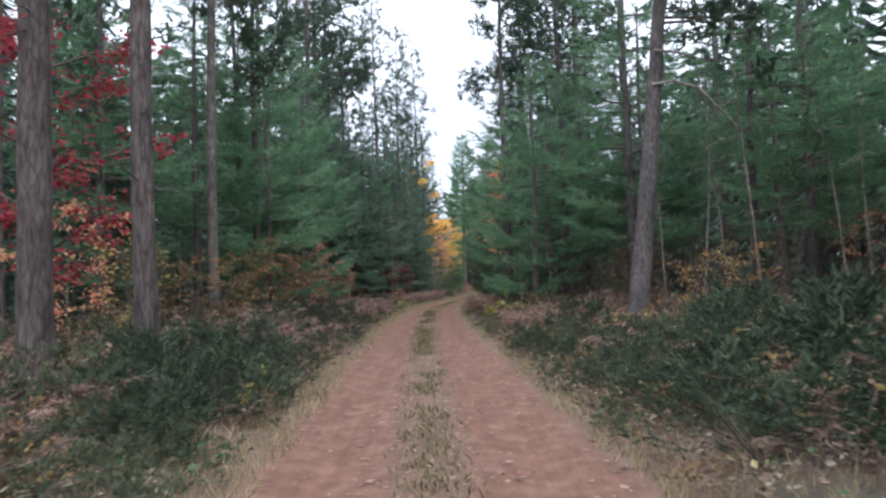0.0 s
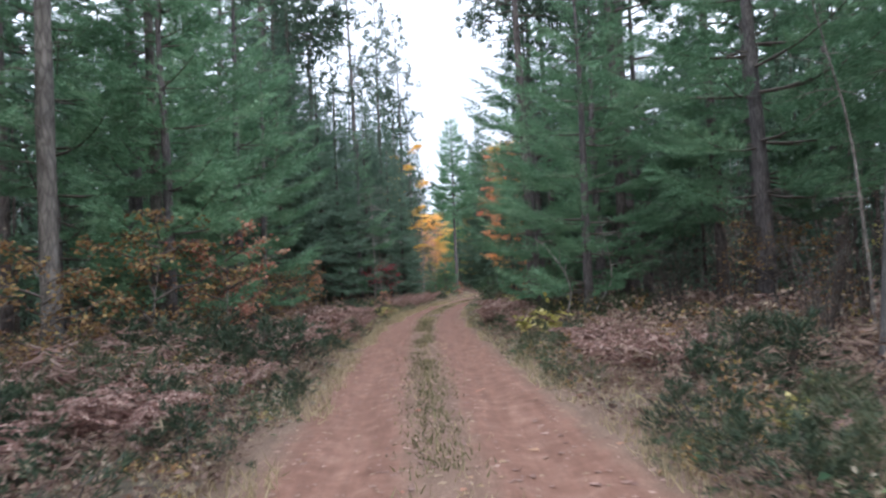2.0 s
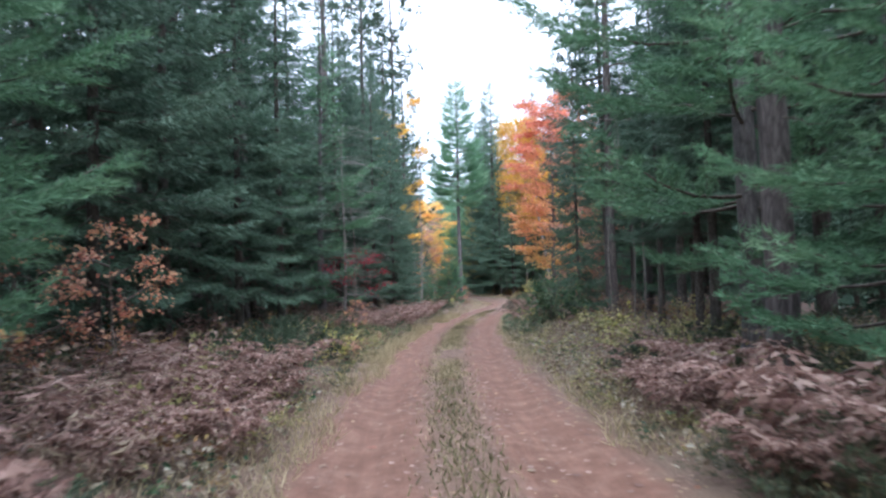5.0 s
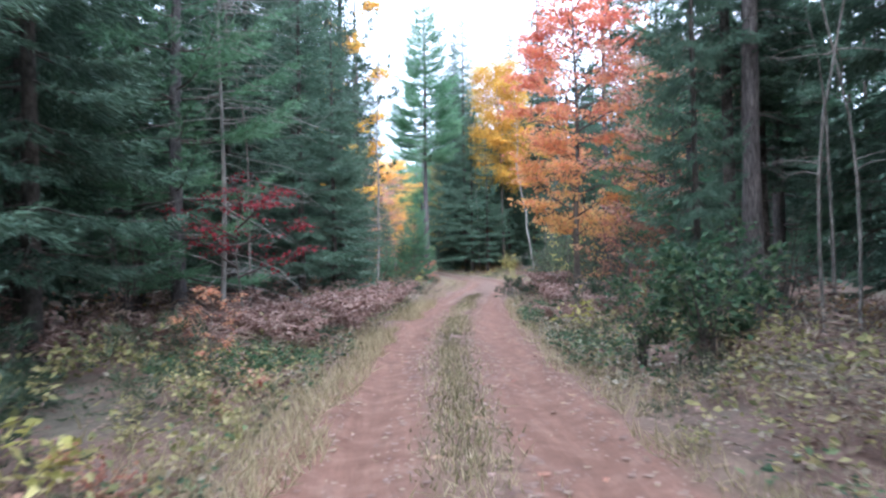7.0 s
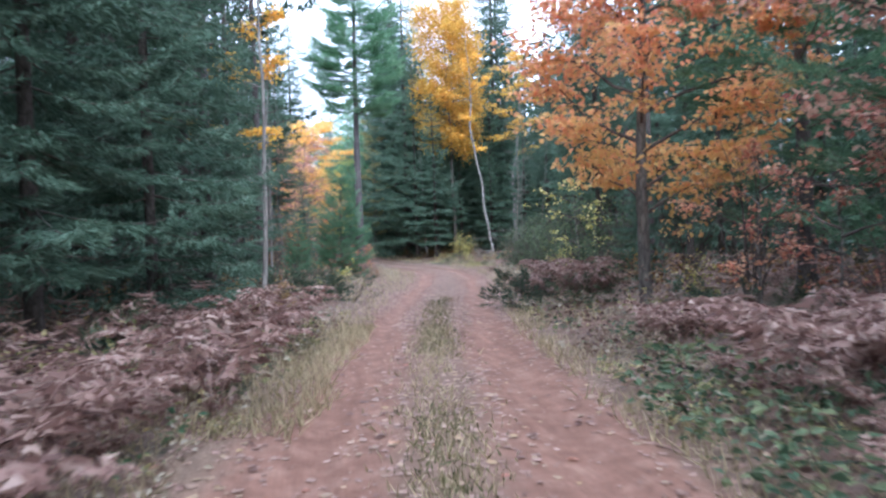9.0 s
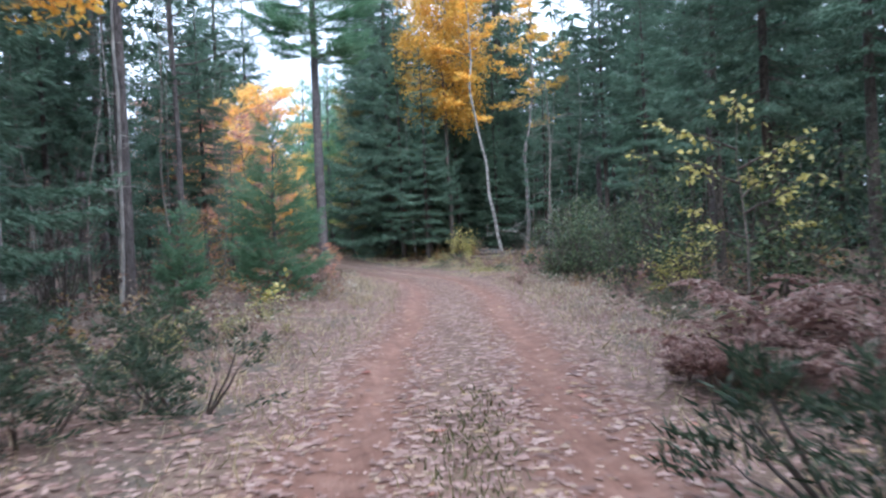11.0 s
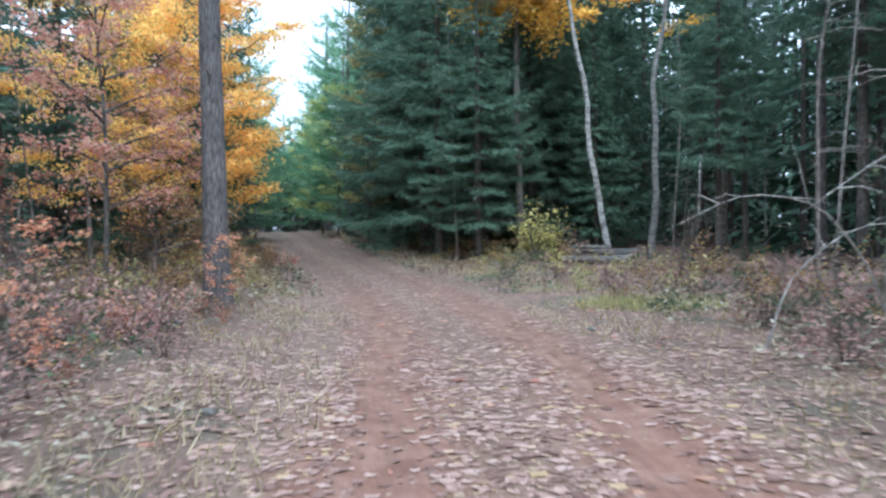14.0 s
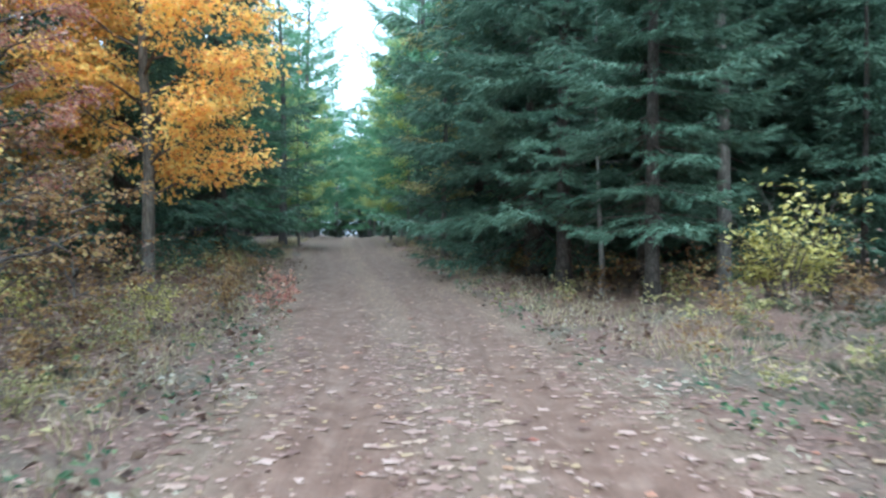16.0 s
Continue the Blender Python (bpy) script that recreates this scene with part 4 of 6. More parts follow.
aspen = broadleaf("aspen", 15, 0.11, 3, 2.2, HAZY_ASPEN_LEAF, GREY_BARK, 5200, 0.2, forks=18, puff=1.6)
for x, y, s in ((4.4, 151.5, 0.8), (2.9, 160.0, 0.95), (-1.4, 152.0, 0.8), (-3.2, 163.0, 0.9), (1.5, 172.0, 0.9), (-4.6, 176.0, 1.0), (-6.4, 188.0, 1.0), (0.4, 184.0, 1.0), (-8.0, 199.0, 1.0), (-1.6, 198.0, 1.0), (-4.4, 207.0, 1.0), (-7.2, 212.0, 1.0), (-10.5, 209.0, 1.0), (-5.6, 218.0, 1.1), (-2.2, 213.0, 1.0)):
    plant(aspen, x, y, s, None, "yellow-green aspen beside the road, leaves paled for distant haze", "tree", "roadside aspens")
plant(broadleaf("aspen", 17, 0.12, 6, 2.2, YELLOW, GREY_BARK, 4200, 0.15, forks=14), -2.7, 89.0, 1, 0, "aspen with a thin yellow crown", "tree")
plant(broadleaf("aspen", 15, 0.1, 2.5, 1.25, LIME_LEAF, GREY_BARK, 5200, 0.16, forks=26, puff=2.0), 6.3, 139.6, 1, 0, "slim aspen with yellow-green leaves against dark spruces", "tree")
orange_sapling = broadleaf("maple_sapling", 4.2, 0.03, 1.1, 1.4, SALMON, POLE_BARK, 900, 0.1, forks=9)
for x, y, s in ((-8.3, 17.0, 0.9), (-6.0, 44.0, 0.8), (2.7, 103.8, 0.45), (-1.5, 108.5, 0.9), (-3.0, 114.0, 1.0), (12.0, 21.5, 0.9), (6.9, 73.2, 0.8), (3.35, 110.7, 0.4), (-3.3, 57.5, 0.35)):
    plant(orange_sapling, x, y, s, None, "maple sapling with orange leaves", "sapling", "maple saplings")
plant(broadleaf("maple_sapling", 3.2, 0.025, 1.7, 1.4, RED, POLE_BARK, 900, 0.08, forks=9, flat=0.2), -3.75, 62.5, 1, 0, "maple sapling with crimson leaves under the spruces", "sapling")
gold_sapling = broadleaf("maple_sapling", 4.2, 0.03, 1.5, 1.3, GOLD_LEAF, POLE_BARK, 420, 0.13, forks=8)
plant(gold_sapling, 8.9, 87.3, 0.85, 0, "slim sapling with yellow leaves over dark bushes", "sapling")
plant(gold_sapling, -8.3, 20.4, 0.9, 70, "slim sapling with yellow leaves among dark pines", "sapling")
plant(gold_sapling, 9.4, 26.8, 0.8, 150, "slim sapling with yellow leaves among dark pines", "sapling")
pink_sapling = broadleaf("maple_sapling", 3.8, 0.03, 0.8, 1.4, PINK_RED, POLE_BARK, 700, 0.12, forks=10)
for x, y, s in ((-5.2, 28.6, 0.85), (-5.9, 33.0, 0.7), (-5.6, 30.6, 0.6), (-6.6, 43.0, 0.8), (-1.0, 113.0, 0.9), (7.6, 69.6, 1.1), (6.6, 71.0, 0.8)):
    plant(pink_sapling, x, y, s, None, "maple sapling with dull pinkish-red leaves", "sapling", "pink maple saplings")
russet_sapling = broadleaf("maple_sapling", 3.6, 0.028, 0.9, 1.6, RUSSET, POLE_BARK, 1100, 0.115, forks=12)
for x, y, s in ((-6.2, 27.0, 0.9), (-5.9, 31.8, 0.85), (-6.3, 22.5, 0.75), (-5.6, 37.0, 0.8), (-8.0, 20.0, 0.9), (6.4, 17.2, 0.7), (7.0, 28.0, 0.8), (-1.5, 102.0, 0.9), (0.2, 118.5, 0.9), (-0.6, 123.0, 1.0), (1.6, 119.0, 0.7), (0.9, 122.5, 0.8)):
    plant(russet_sapling, x, y, s, None, "sapling with russet and brown-gold leaves", "sapling", "russet saplings")

# thin bare stems
_line, _geo = stem(8.5, 0.06, 0.6, (0.2, 0.1), 8, 1.2)
plant(tree("dead_spruce", _geo, DEAD_WOOD, dead_stubs(_line, 1.0, 8.3, 130, 2.6, 0.008), DEAD_WOOD, None, None), -4.3, 63.2, 1, 0, "dead spruce with many bare grey branches", "tree")
POLES = [pole("birch_pole", 9, 0.03, POLE_BARK, (0.35, 0.2), 10, 2.0), pole("bare_sapling", 8, 0.035, POLE_BARK, (0.5, -0.3), 16), pole("dead_pole", 11, 0.06, DEAD_WOOD, (0.1, 0.3), 20, 0.3)]
plant(POLES[0], 5.35, 58.0, 1.0, 200, "thin pale bare birch pole", group="birch poles")
plant(POLES[0], 6.15, 58.5, 1.05, 20, "thin pale bare birch pole", group="birch poles")
plant(POLES[2], -1.1, 80.6, 1.0, 0, "grey dead standing spruce pole", group="dead poles")
plant(POLES[2], 10.2, 132.4, 1.1, 90, "grey dead standing spruce pole", group="dead poles")
plant(POLES[2], 9.6, 127.6, 0.9, 150, "grey dead standing spruce pole", group="dead poles")
plant(POLES[0], -0.9, 109.8, 1.0, 100, "thin pale bare birch pole", group="birch poles")
for x, y, k in ((-1.6, 93.0, 2), (-2.6, 94.6, 0), (-3.3, 91.4, 2), (-1.2, 97.6, 0), (-2.9, 99.0, 2), (-4.2, 96.4, 0), (-0.4, 101.0, 0), (-3.8, 103.4, 2), (-1.9, 104.8, 0), (-5.0, 93.6, 2), (8.8, 23.8, 1), (11.5, 105.0, 1), (14.7, 110.8, 1), (12.9, 108.5, 1), (-6.4, 38.4, 1), (-3.9, 64.3, 1), (6.9, 24.0, 1), (-2.2, 117.0, 1), (-3.4, 109.0, 0), (7.3, 60.9, 1), (8.2, 57.4, 0), (15.8, 121.0, 1), (9.6, 17.2, 1), (10.8, 20.6, 1), (12.4, 18.4, 1), (11.2, 27.6, 1), (8.0, 19.4, 1), (13.5, 22.5, 1), (13.0, 29.0, 1), (9.9, 30.4, 1), (14.6, 25.6, 1), (7.4, 22.0, 1), (12.0, 15.0, 1)):
    plant(POLES[k], x, y, rng.uniform(0.8, 1.1), None, "bare thin sapling under the trees" if k else "thin pale bare birch pole", group="bare saplings")

# the wood behind: spruces and pines further from the road


far_trunks, trunk_bits = {}, []


def far_spruce(height, reach, n, size):
    tiers = max(10, int(height / 0.75))
    f = (rng.integers(0, tiers, n) + 0.5 + rng.normal(size=n) * 0.08) / tiers
    f = np.clip(f, 0.01, 0.99) ** 1.2
    a = rng.uniform(0, 6.283, n)
    out = np.sqrt(rng.uniform(0.05, 1.0, n))
    r = reach * (1 - f) * out + 0.05
    c = np.stack([np.cos(a) * r, np.sin(a) * r, 0.8 + f * (height - 0.8) - 0.35 * r], 1)
    way = np.stack([np.cos(a), np.sin(a), np.full(n, -0.4)], 1)
    far_trunks[height] = tube([(0, 0, -0.2), (0, 0, height)], (0.16, 0.02), 4)
    return needles(c, way, rng.uniform(0.8, 1.5, n) * size, rng.uniform(0.25, 0.5, n) * size, 0.22)


FAR_TALL, MID_TALL = (19, 17, 22), (18, 16, 20)
_far = [far_spruce(19, 3.0, 240, 1.0), far_spruce(17, 2.7, 240, 1.0), far_spruce(22, 3.3, 250, 1.05)]
_mid = [far_spruce(18, 2.8, 560, 0.48), far_spruce(16, 2.5, 540, 0.46), far_spruce(20, 3.0, 600, 0.5)]
bits, fill_count = [], 0


def far_tree(kinds, heights, k, x, y, size):
    turn = rng.uniform(0, 6.28)
    bits.append(moved(kinds[k], x, y, float(land(x, y)), turn, size))
    trunk_bits.append(moved(far_trunks[heights[k]], x, y, float(land(x, y)), turn, size))


for _ in range(6000):
    side = rng.choice((-1, 1))
    y, u = rng.uniform(-14, 225), 5.2 + 18 * rng.uniform()
    x = float(road_x(y)) + side * u
    open_edge = (8.5 if side > 0 else 10.5) if y < 36 else 10.5 if side > 0 and 86 < y < 126 else 6.5
    if u < open_edge or not free(x, y, 2.8 if u < 13 else 3.1):
        continue
    k = int(rng.integers(0, 12))
    low_wood = side < 0 and 52 < y < 87 and u < 18
    if y < 36 and side > 0 and u < 19.5:
        if k < 8:
            plant(RP_FILL[k % 2] if k < 6 else WP[4], x, y, rng.uniform(0.85, 1.1), None, L_RP if k < 6 else L_WP, group="forest pines" if k < 6 else "white pines")
        elif k < 11:
            plant(POLES[1 + int(y) % 2], x, y, rng.uniform(0.9, 1.3), None, "bare thin sapling in the wood", group="bare saplings")
    elif y > 138 and u < 11 and k < 9:
        # pale aspens lighten the far road: haze put into the leaf colour
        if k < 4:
            plant(aspen, x, y, rng.uniform(0.8, 1.1), None, "yellow-green aspen beside the road, leaves paled for distant haze", "tree", "roadside aspens")
        else:
            plant(WP[3], x, y, rng.uniform(1.0, 1.4), None, L_WP, group="white pines")
    elif k < 9 and (u > 15.5 or fill_count >= 210 or y > 160):
        far_tree(_mid, MID_TALL, k % 3, x, y, rng.uniform(0.75, 1.1) * (0.68 if low_wood else 1.0))
        taken.append((x, y))
    elif k < 9:
        fill_count += 1
        plant(SP_FAR[k % 2], x, y, rng.uniform(0.8, 1.15) * (0.68 if low_wood else 1.0), None, L_SP, group="forest spruces")
    elif k < 10 and u < 15 and not low_wood:
        plant(RP_FILL[k % 2], x, y, rng.uniform(0.85, 1.1), None, L_RP, group="forest pines")
    else:
        plant(POLES[1 + int(y) % 2], x, y, rng.uniform(0.9, 1.3), None, "bare thin sapling in the wood", group="bare saplings")
for _ in range(420):
    y, u = rng.uniform(92, 150), rng.uniform(13, 24)
    x = float(road_x(y)) + u
    if free(x, y, 2.7):
        if u < 18:
            plant(SP_FAR[int(y) % 2], x, y, rng.uniform(0.85, 1.15), None, L_SP, group="forest spruces")
        else:
            far_tree(_mid, MID_TALL, int(y) % 3, x, y, rng.uniform(0.8, 1.1))
            taken.append((x, y))
for x in np.arange(-24, 10, 1.5):
    far_tree(_mid, MID_TALL, int(x) % 3, x, 225 + 3 * math.sin(x * 2.3), 0.5)
for row, gap in ((0, 2.6), (1, 2.9)):
    for side in (-1, 1):
        for y in np.arange(-60, 300, gap):
            u = 21.5 + row * 3.2 + rng.normal() * 1.0
            yy = y + rng.normal() * 0.5
            x = float(road_x(yy)) + side * u
            far_tree(_far, FAR_TALL, int(rng.integers(0, 3)), x, yy, rng.uniform(0.8, 1.15))
THIN_TALL = (19, 16)
_thin = [far_spruce(19, 3.0, 62, 1.9), far_spruce(16, 2.6, 58, 1.8)]
for side in (-1, 1):
    for u in np.arange(29, 64, 5.2):
        for y in np.arange(-70, 310, 5.2):
            yy, xx = y + rng.normal() * 1.2, side * (u + rng.normal() * 1.2)
            xx += float(road_x(yy))
            far_tree(_thin, THIN_TALL, int(rng.integers(0, 2)), xx, yy, rng.uniform(0.8, 1.15))
for k in range(60):
    y, u = (rng.uniform(-90, -18), rng.uniform(-22, 22)) if k % 2 else (rng.uniform(225, 300), rng.uniform(-20, 20))
    x = float(road_x(y)) + (u if abs(u) > 5 else u + 9)
    far_tree(_far, FAR_TALL, k % 3, x, y, rng.uniform(0.8, 1.2))
tagged(new("far_trunks", mesh_of("far_trunks", join(*trunk_bits), DARK_BARK)), "dark trunks of the spruce wood beyond the roadside trees", "woodland", kind="stuff")
tagged(new("far_wood", mesh_of("far_wood", join(*bits), SPRUCE)), "dense dark spruce wood beyond the roadside trees", "woodland", kind="stuff")

# ---- undergrowth ----
FROND_SETS = [bracken_fronds(6, 1.2), bracken_fronds(6, 1.05), bracken_fronds(5, 1.4)]
FERNS = [join(*g) for g in FROND_SETS]
FERNS_PLAIN = [join(*bracken_fronds(n, ln, False, 15)) for n, ln in ((6, 1.2), (6, 1.05), (5, 1.4))]
fern_things = []
for g in FROND_SETS:
    root = new("bracken")
    for f in g:
        tagged(part("frond", f, FERN, root), kind="stuff")
    fern_things.append(root)
fern_bits, n_ferns = [], 0
for _ in range(3000):
    side = rng.choice((-1, 1))
    y = rng.uniform(-2, 84)
    u = 2.5 + 0.7 * math.sin(y * 0.9 + side) * math.sin(y * 0.37) + 7.0 * rng.uniform() ** 1.2
    x = float(road_x(y)) + side * u
    clump = rolling(x * 0.55 + 3, y * 0.5)
    want = 0.05 if y < 20 else 0.3 if y < 46 else 0.8 if side < 0 and y < 72 else 0.15
    if 44 < y < 65 and side > 0:
        want = -0.25
    if side < 0 and (y < 16 and u > 3.9 or 16 < y < 46):
        want = 0.55
    if clump < 0.25 - want or (y < 22 and u < 3.1) or (side < 0 and 29 < y < 33.5 and u < 3.9) or (side < 0 and 45 < y < 60.5 and u < 5.2):
        continue
    k = int(rng.integers(0, 3))
    s = rng.uniform(0.45, 1.25)
    if u > 6.0 and rng.uniform() < 0.45:
        continue
    near = u < 6.0 and n_ferns < 260 and rng.uniform() < 0.5
    if near:
        n_ferns += 1
        plant(fern_things[k], x, y, s, None, "clump of dead pink-brown bracken fern", "fern", "bracken beside the road")
        taken.pop()
    else:
        fern_bits.append(moved((FERNS if u < 3.9 else FERNS_PLAIN)[k], x, y, float(land(x, y)) - 0.02, rng.uniform(0, 6.28), s))
tagged(new("bracken_bank", mesh_of("bracken_bank", join(*fern_bits), FERN)), "bank of dead reddish-brown bracken under the trees", "ferns", kind="stuff")

EVERGREEN = [needle_shrub(1.0, 0.8), needle_shrub(0.75, 0.7), needle_shrub(0.85, 0.75)]
ever_things = [shrub_thing(g) for g in EVERGREEN]
for x, y, s in ((3.4, 9.2, 1.2), (4.6, 10.6, 1.4), (5.6, 9.6, 1.6), (6.8, 11.5, 1.5), (4.0, 13.2, 1.2), (5.2, 12.6, 1.4), (-3.6, 9.6, 1.15), (-3.4, 12.6, 1.0), (-3.3, 31.0, 0.6), (-4.8, 32.4, 0.8), (2.9, 6.2, 1.0), (3.9, 6.8, 1.35), (3.4, 8.4, 1.0), (4.7, 8.6, 1.3), (2.7, 9.8, 0.7), (5.2, 10.8, 1.2), (3.2, 12.2, 0.8), (2.4, 14.5, 0.6), (3.6, 16.0, 0.8), (2.2, 18.4, 0.6), (4.6, 13.8, 1.0), (6.2, 7.6, 1.3), (2.3, 11.6, 0.6), (2.1, 16.6, 0.6), (2.9, 20.3, 0.6), (5.6, 15.0, 1.0), (-2.7, 7.4, 0.6), (-3.4, 8.2, 0.8), (-2.6, 11.0, 0.6), (-4.4, 15.6, 0.8), (-2.8, 14.4, 0.6), (-3.0, 18.6, 0.6),  (-2.9, 22.6, 0.5),
                (-2.9, 9.4, 0.8), (-3.6, 10.6, 1.0), (-3.1, 12.4, 0.8), (-3.9, 14.0, 0.9), (-3.3, 16.2, 0.8), (-4.3, 17.8, 0.8), (-3.6, 20.5, 0.7), (-3.9, 30.4, 0.75), (-4.3, 31.5, 0.8), (-3.4, 36.2, 0.6), (-5.2, 25.6, 1.2), (-4.4, 25.0, 1.15), (-4.0, 26.6, 1.05), (-5.6, 27.0, 1.2), (-3.9, 44.2, 0.7),
                (3.3, 20.8, 0.9), (4.0, 21.6, 1.0), (2.9, 22.4, 0.6), (2.6, 28.4, 0.6), (2.2, 36.0, 0.6), (2.4, 44.0, 0.7), (-14.0, 207.0, 2.4), (-12.2, 205.6, 2.2), (-10.6, 206.8, 2.4), (-9.0, 205.4, 2.2), (-7.4, 206.6, 2.5), (-5.8, 205.2, 2.2), (-4.2, 206.4, 2.4), (-2.6, 205.6, 2.2), (-1.0, 206.8, 2.4), (0.8, 205.4, 2.3), (-4.4, 53.6, 0.9), (-3.6, 50.2, 0.8), (-5.6, 52.4, 0.9), (-4.9, 55.8, 0.8), (-2.6, 62.0, 0.6), (-4.2, 49.4, 0.8), (-4.8, 51.8, 0.8), (-5.0, 48.6, 0.8), (5.9, 73.0, 0.8), (5.2, 62.2, 1.1), (4.6, 66.0, 1.0), (4.9, 79.5, 0.9), (0.9, 84.0, 0.9), (-0.3, 83.0, 0.8), (0.0, 88.0, 0.9), (-1.1, 86.2, 0.9)):
    plant(ever_things[int(y * 3) % 3], x, y, s, None, "low dark evergreen bush beside the track", "bush", "evergreen bushes")

SHRUBS = {
    "green": (shrub("leafy_shrub", 2.3, 1.0, GREEN_LEAF, 900, 0.12, 10), "leafy shrub with dull green leaves"),
    "tall": (shrub("leafy_shrub", 3.8, 2.0, DULL_LEAF, 1500, 0.15, 26, 0.12), "large twiggy shrub with grey-green leaves"),
    "lime": (shrub("yellow_shrub", 1.0, 0.6, LIME_LEAF, 260, 0.09, 8), "low shrub with yellow-green leaves"),
    "gold": (shrub("yellow_shrub", 2.4, 1.4, GOLD_LEAF, 430, 0.13, 12, 0.35), "shrub with bright yellow leaves"),
    "broad": (shrub("yellow_plant", 0.85, 0.6, GOLD_LEAF, 70, 0.2, 7), "low plant with large yellow leaves"),
    "russet": (shrub("russet_shrub", 1.5, 0.9, RUSSET, 520, 0.10, 10), "shrub with russet autumn leaves"),
    "mauve": (shrub("mauve_shrub", 1.2, 0.9, MAUVE, 420, 0.085, 14), "twiggy brown-mauve shrub losing its leaves"),
    "coral": (shrub("coral_shrub", 0.6, 0.6, CORAL, 220, 0.1, 8), "low shrub with pale orange autumn leaves"),
    "red": (shrub("red_shrub", 1.1, 0.7, PINK_RED, 380, 0.09, 9), "shrub with crimson autumn leaves"),
}
shrub_things = {k: shrub_thing(v[0]) for k, v in SHRUBS.items()}
BARE = [shrub("bare_shrub", h, r, BROWN_BRUSH, n, 0.07, k, 0.3) for h, r, n, k in ((3.0, 1.3, 120, 16), (2.3, 1.1, 160, 18), (3.6, 1.1, 70, 12))]
bare_things = [shrub_thing(g) for g in BARE]
for x, y, s in ((5.6, 23.6, 1.0), (6.8, 25.4, 1.1), (7.9, 23.0, 1.0), (8.8, 26.2, 1.2), (5.9, 27.6, 1.0), (7.4, 30.0, 1.1), (9.6, 29.0, 1.2), (10.6, 24.4, 1.2), (6.6, 33.6, 1.0), (8.8, 35.0, 1.1), (10.8, 32.6, 1.2), (5.4, 30.4, 0.8), (9.0, 20.0, 1.0), (11.6, 21.4, 1.1), (7.6, 18.6, 0.9), (6.2, 39.6, 0.9),
                (-6.2, 20.2, 0.9), (-7.6, 23.2, 1.0), (-8.8, 16.4, 1.0), (-9.6, 12.4, 1.1), (-5.2, 35.4, 0.7), (-7.0, 53.4, 0.9), (-6.6, 57.0, 0.8), (-5.6, 61.4, 0.9), (-3.0, 92.4, 1.0), (-1.6, 95.2, 0.9), (-3.4, 97.8, 1.1), (-0.8, 99.6, 0.8), (-2.4, 103.6, 1.0), (-0.2, 103.4, 0.8), (-1.8, 89.6, 1.0), (0.6, 109.6, 0.9), (-2.0, 106.0, 1.1),
                (12.6, 97.4, 0.9), (13.4, 103.0, 1.0), (14.2, 107.4, 1.0), (13.0, 114.0, 0.9), (15.4, 118.6, 1.0), (11.6, 91.6, 0.9), (6.2, 60.6, 0.8), (7.4, 66.4, 0.9), (6.2, 69.6, 0.8), (7.0, 73.6, 1.0), (8.4, 78.4, 1.0)):
    plant(bare_things[int(x * 10 + y) % 3], x, y, s, None, "bare twiggy shrub with a few withered leaves", "shrub", "bare shrubs")
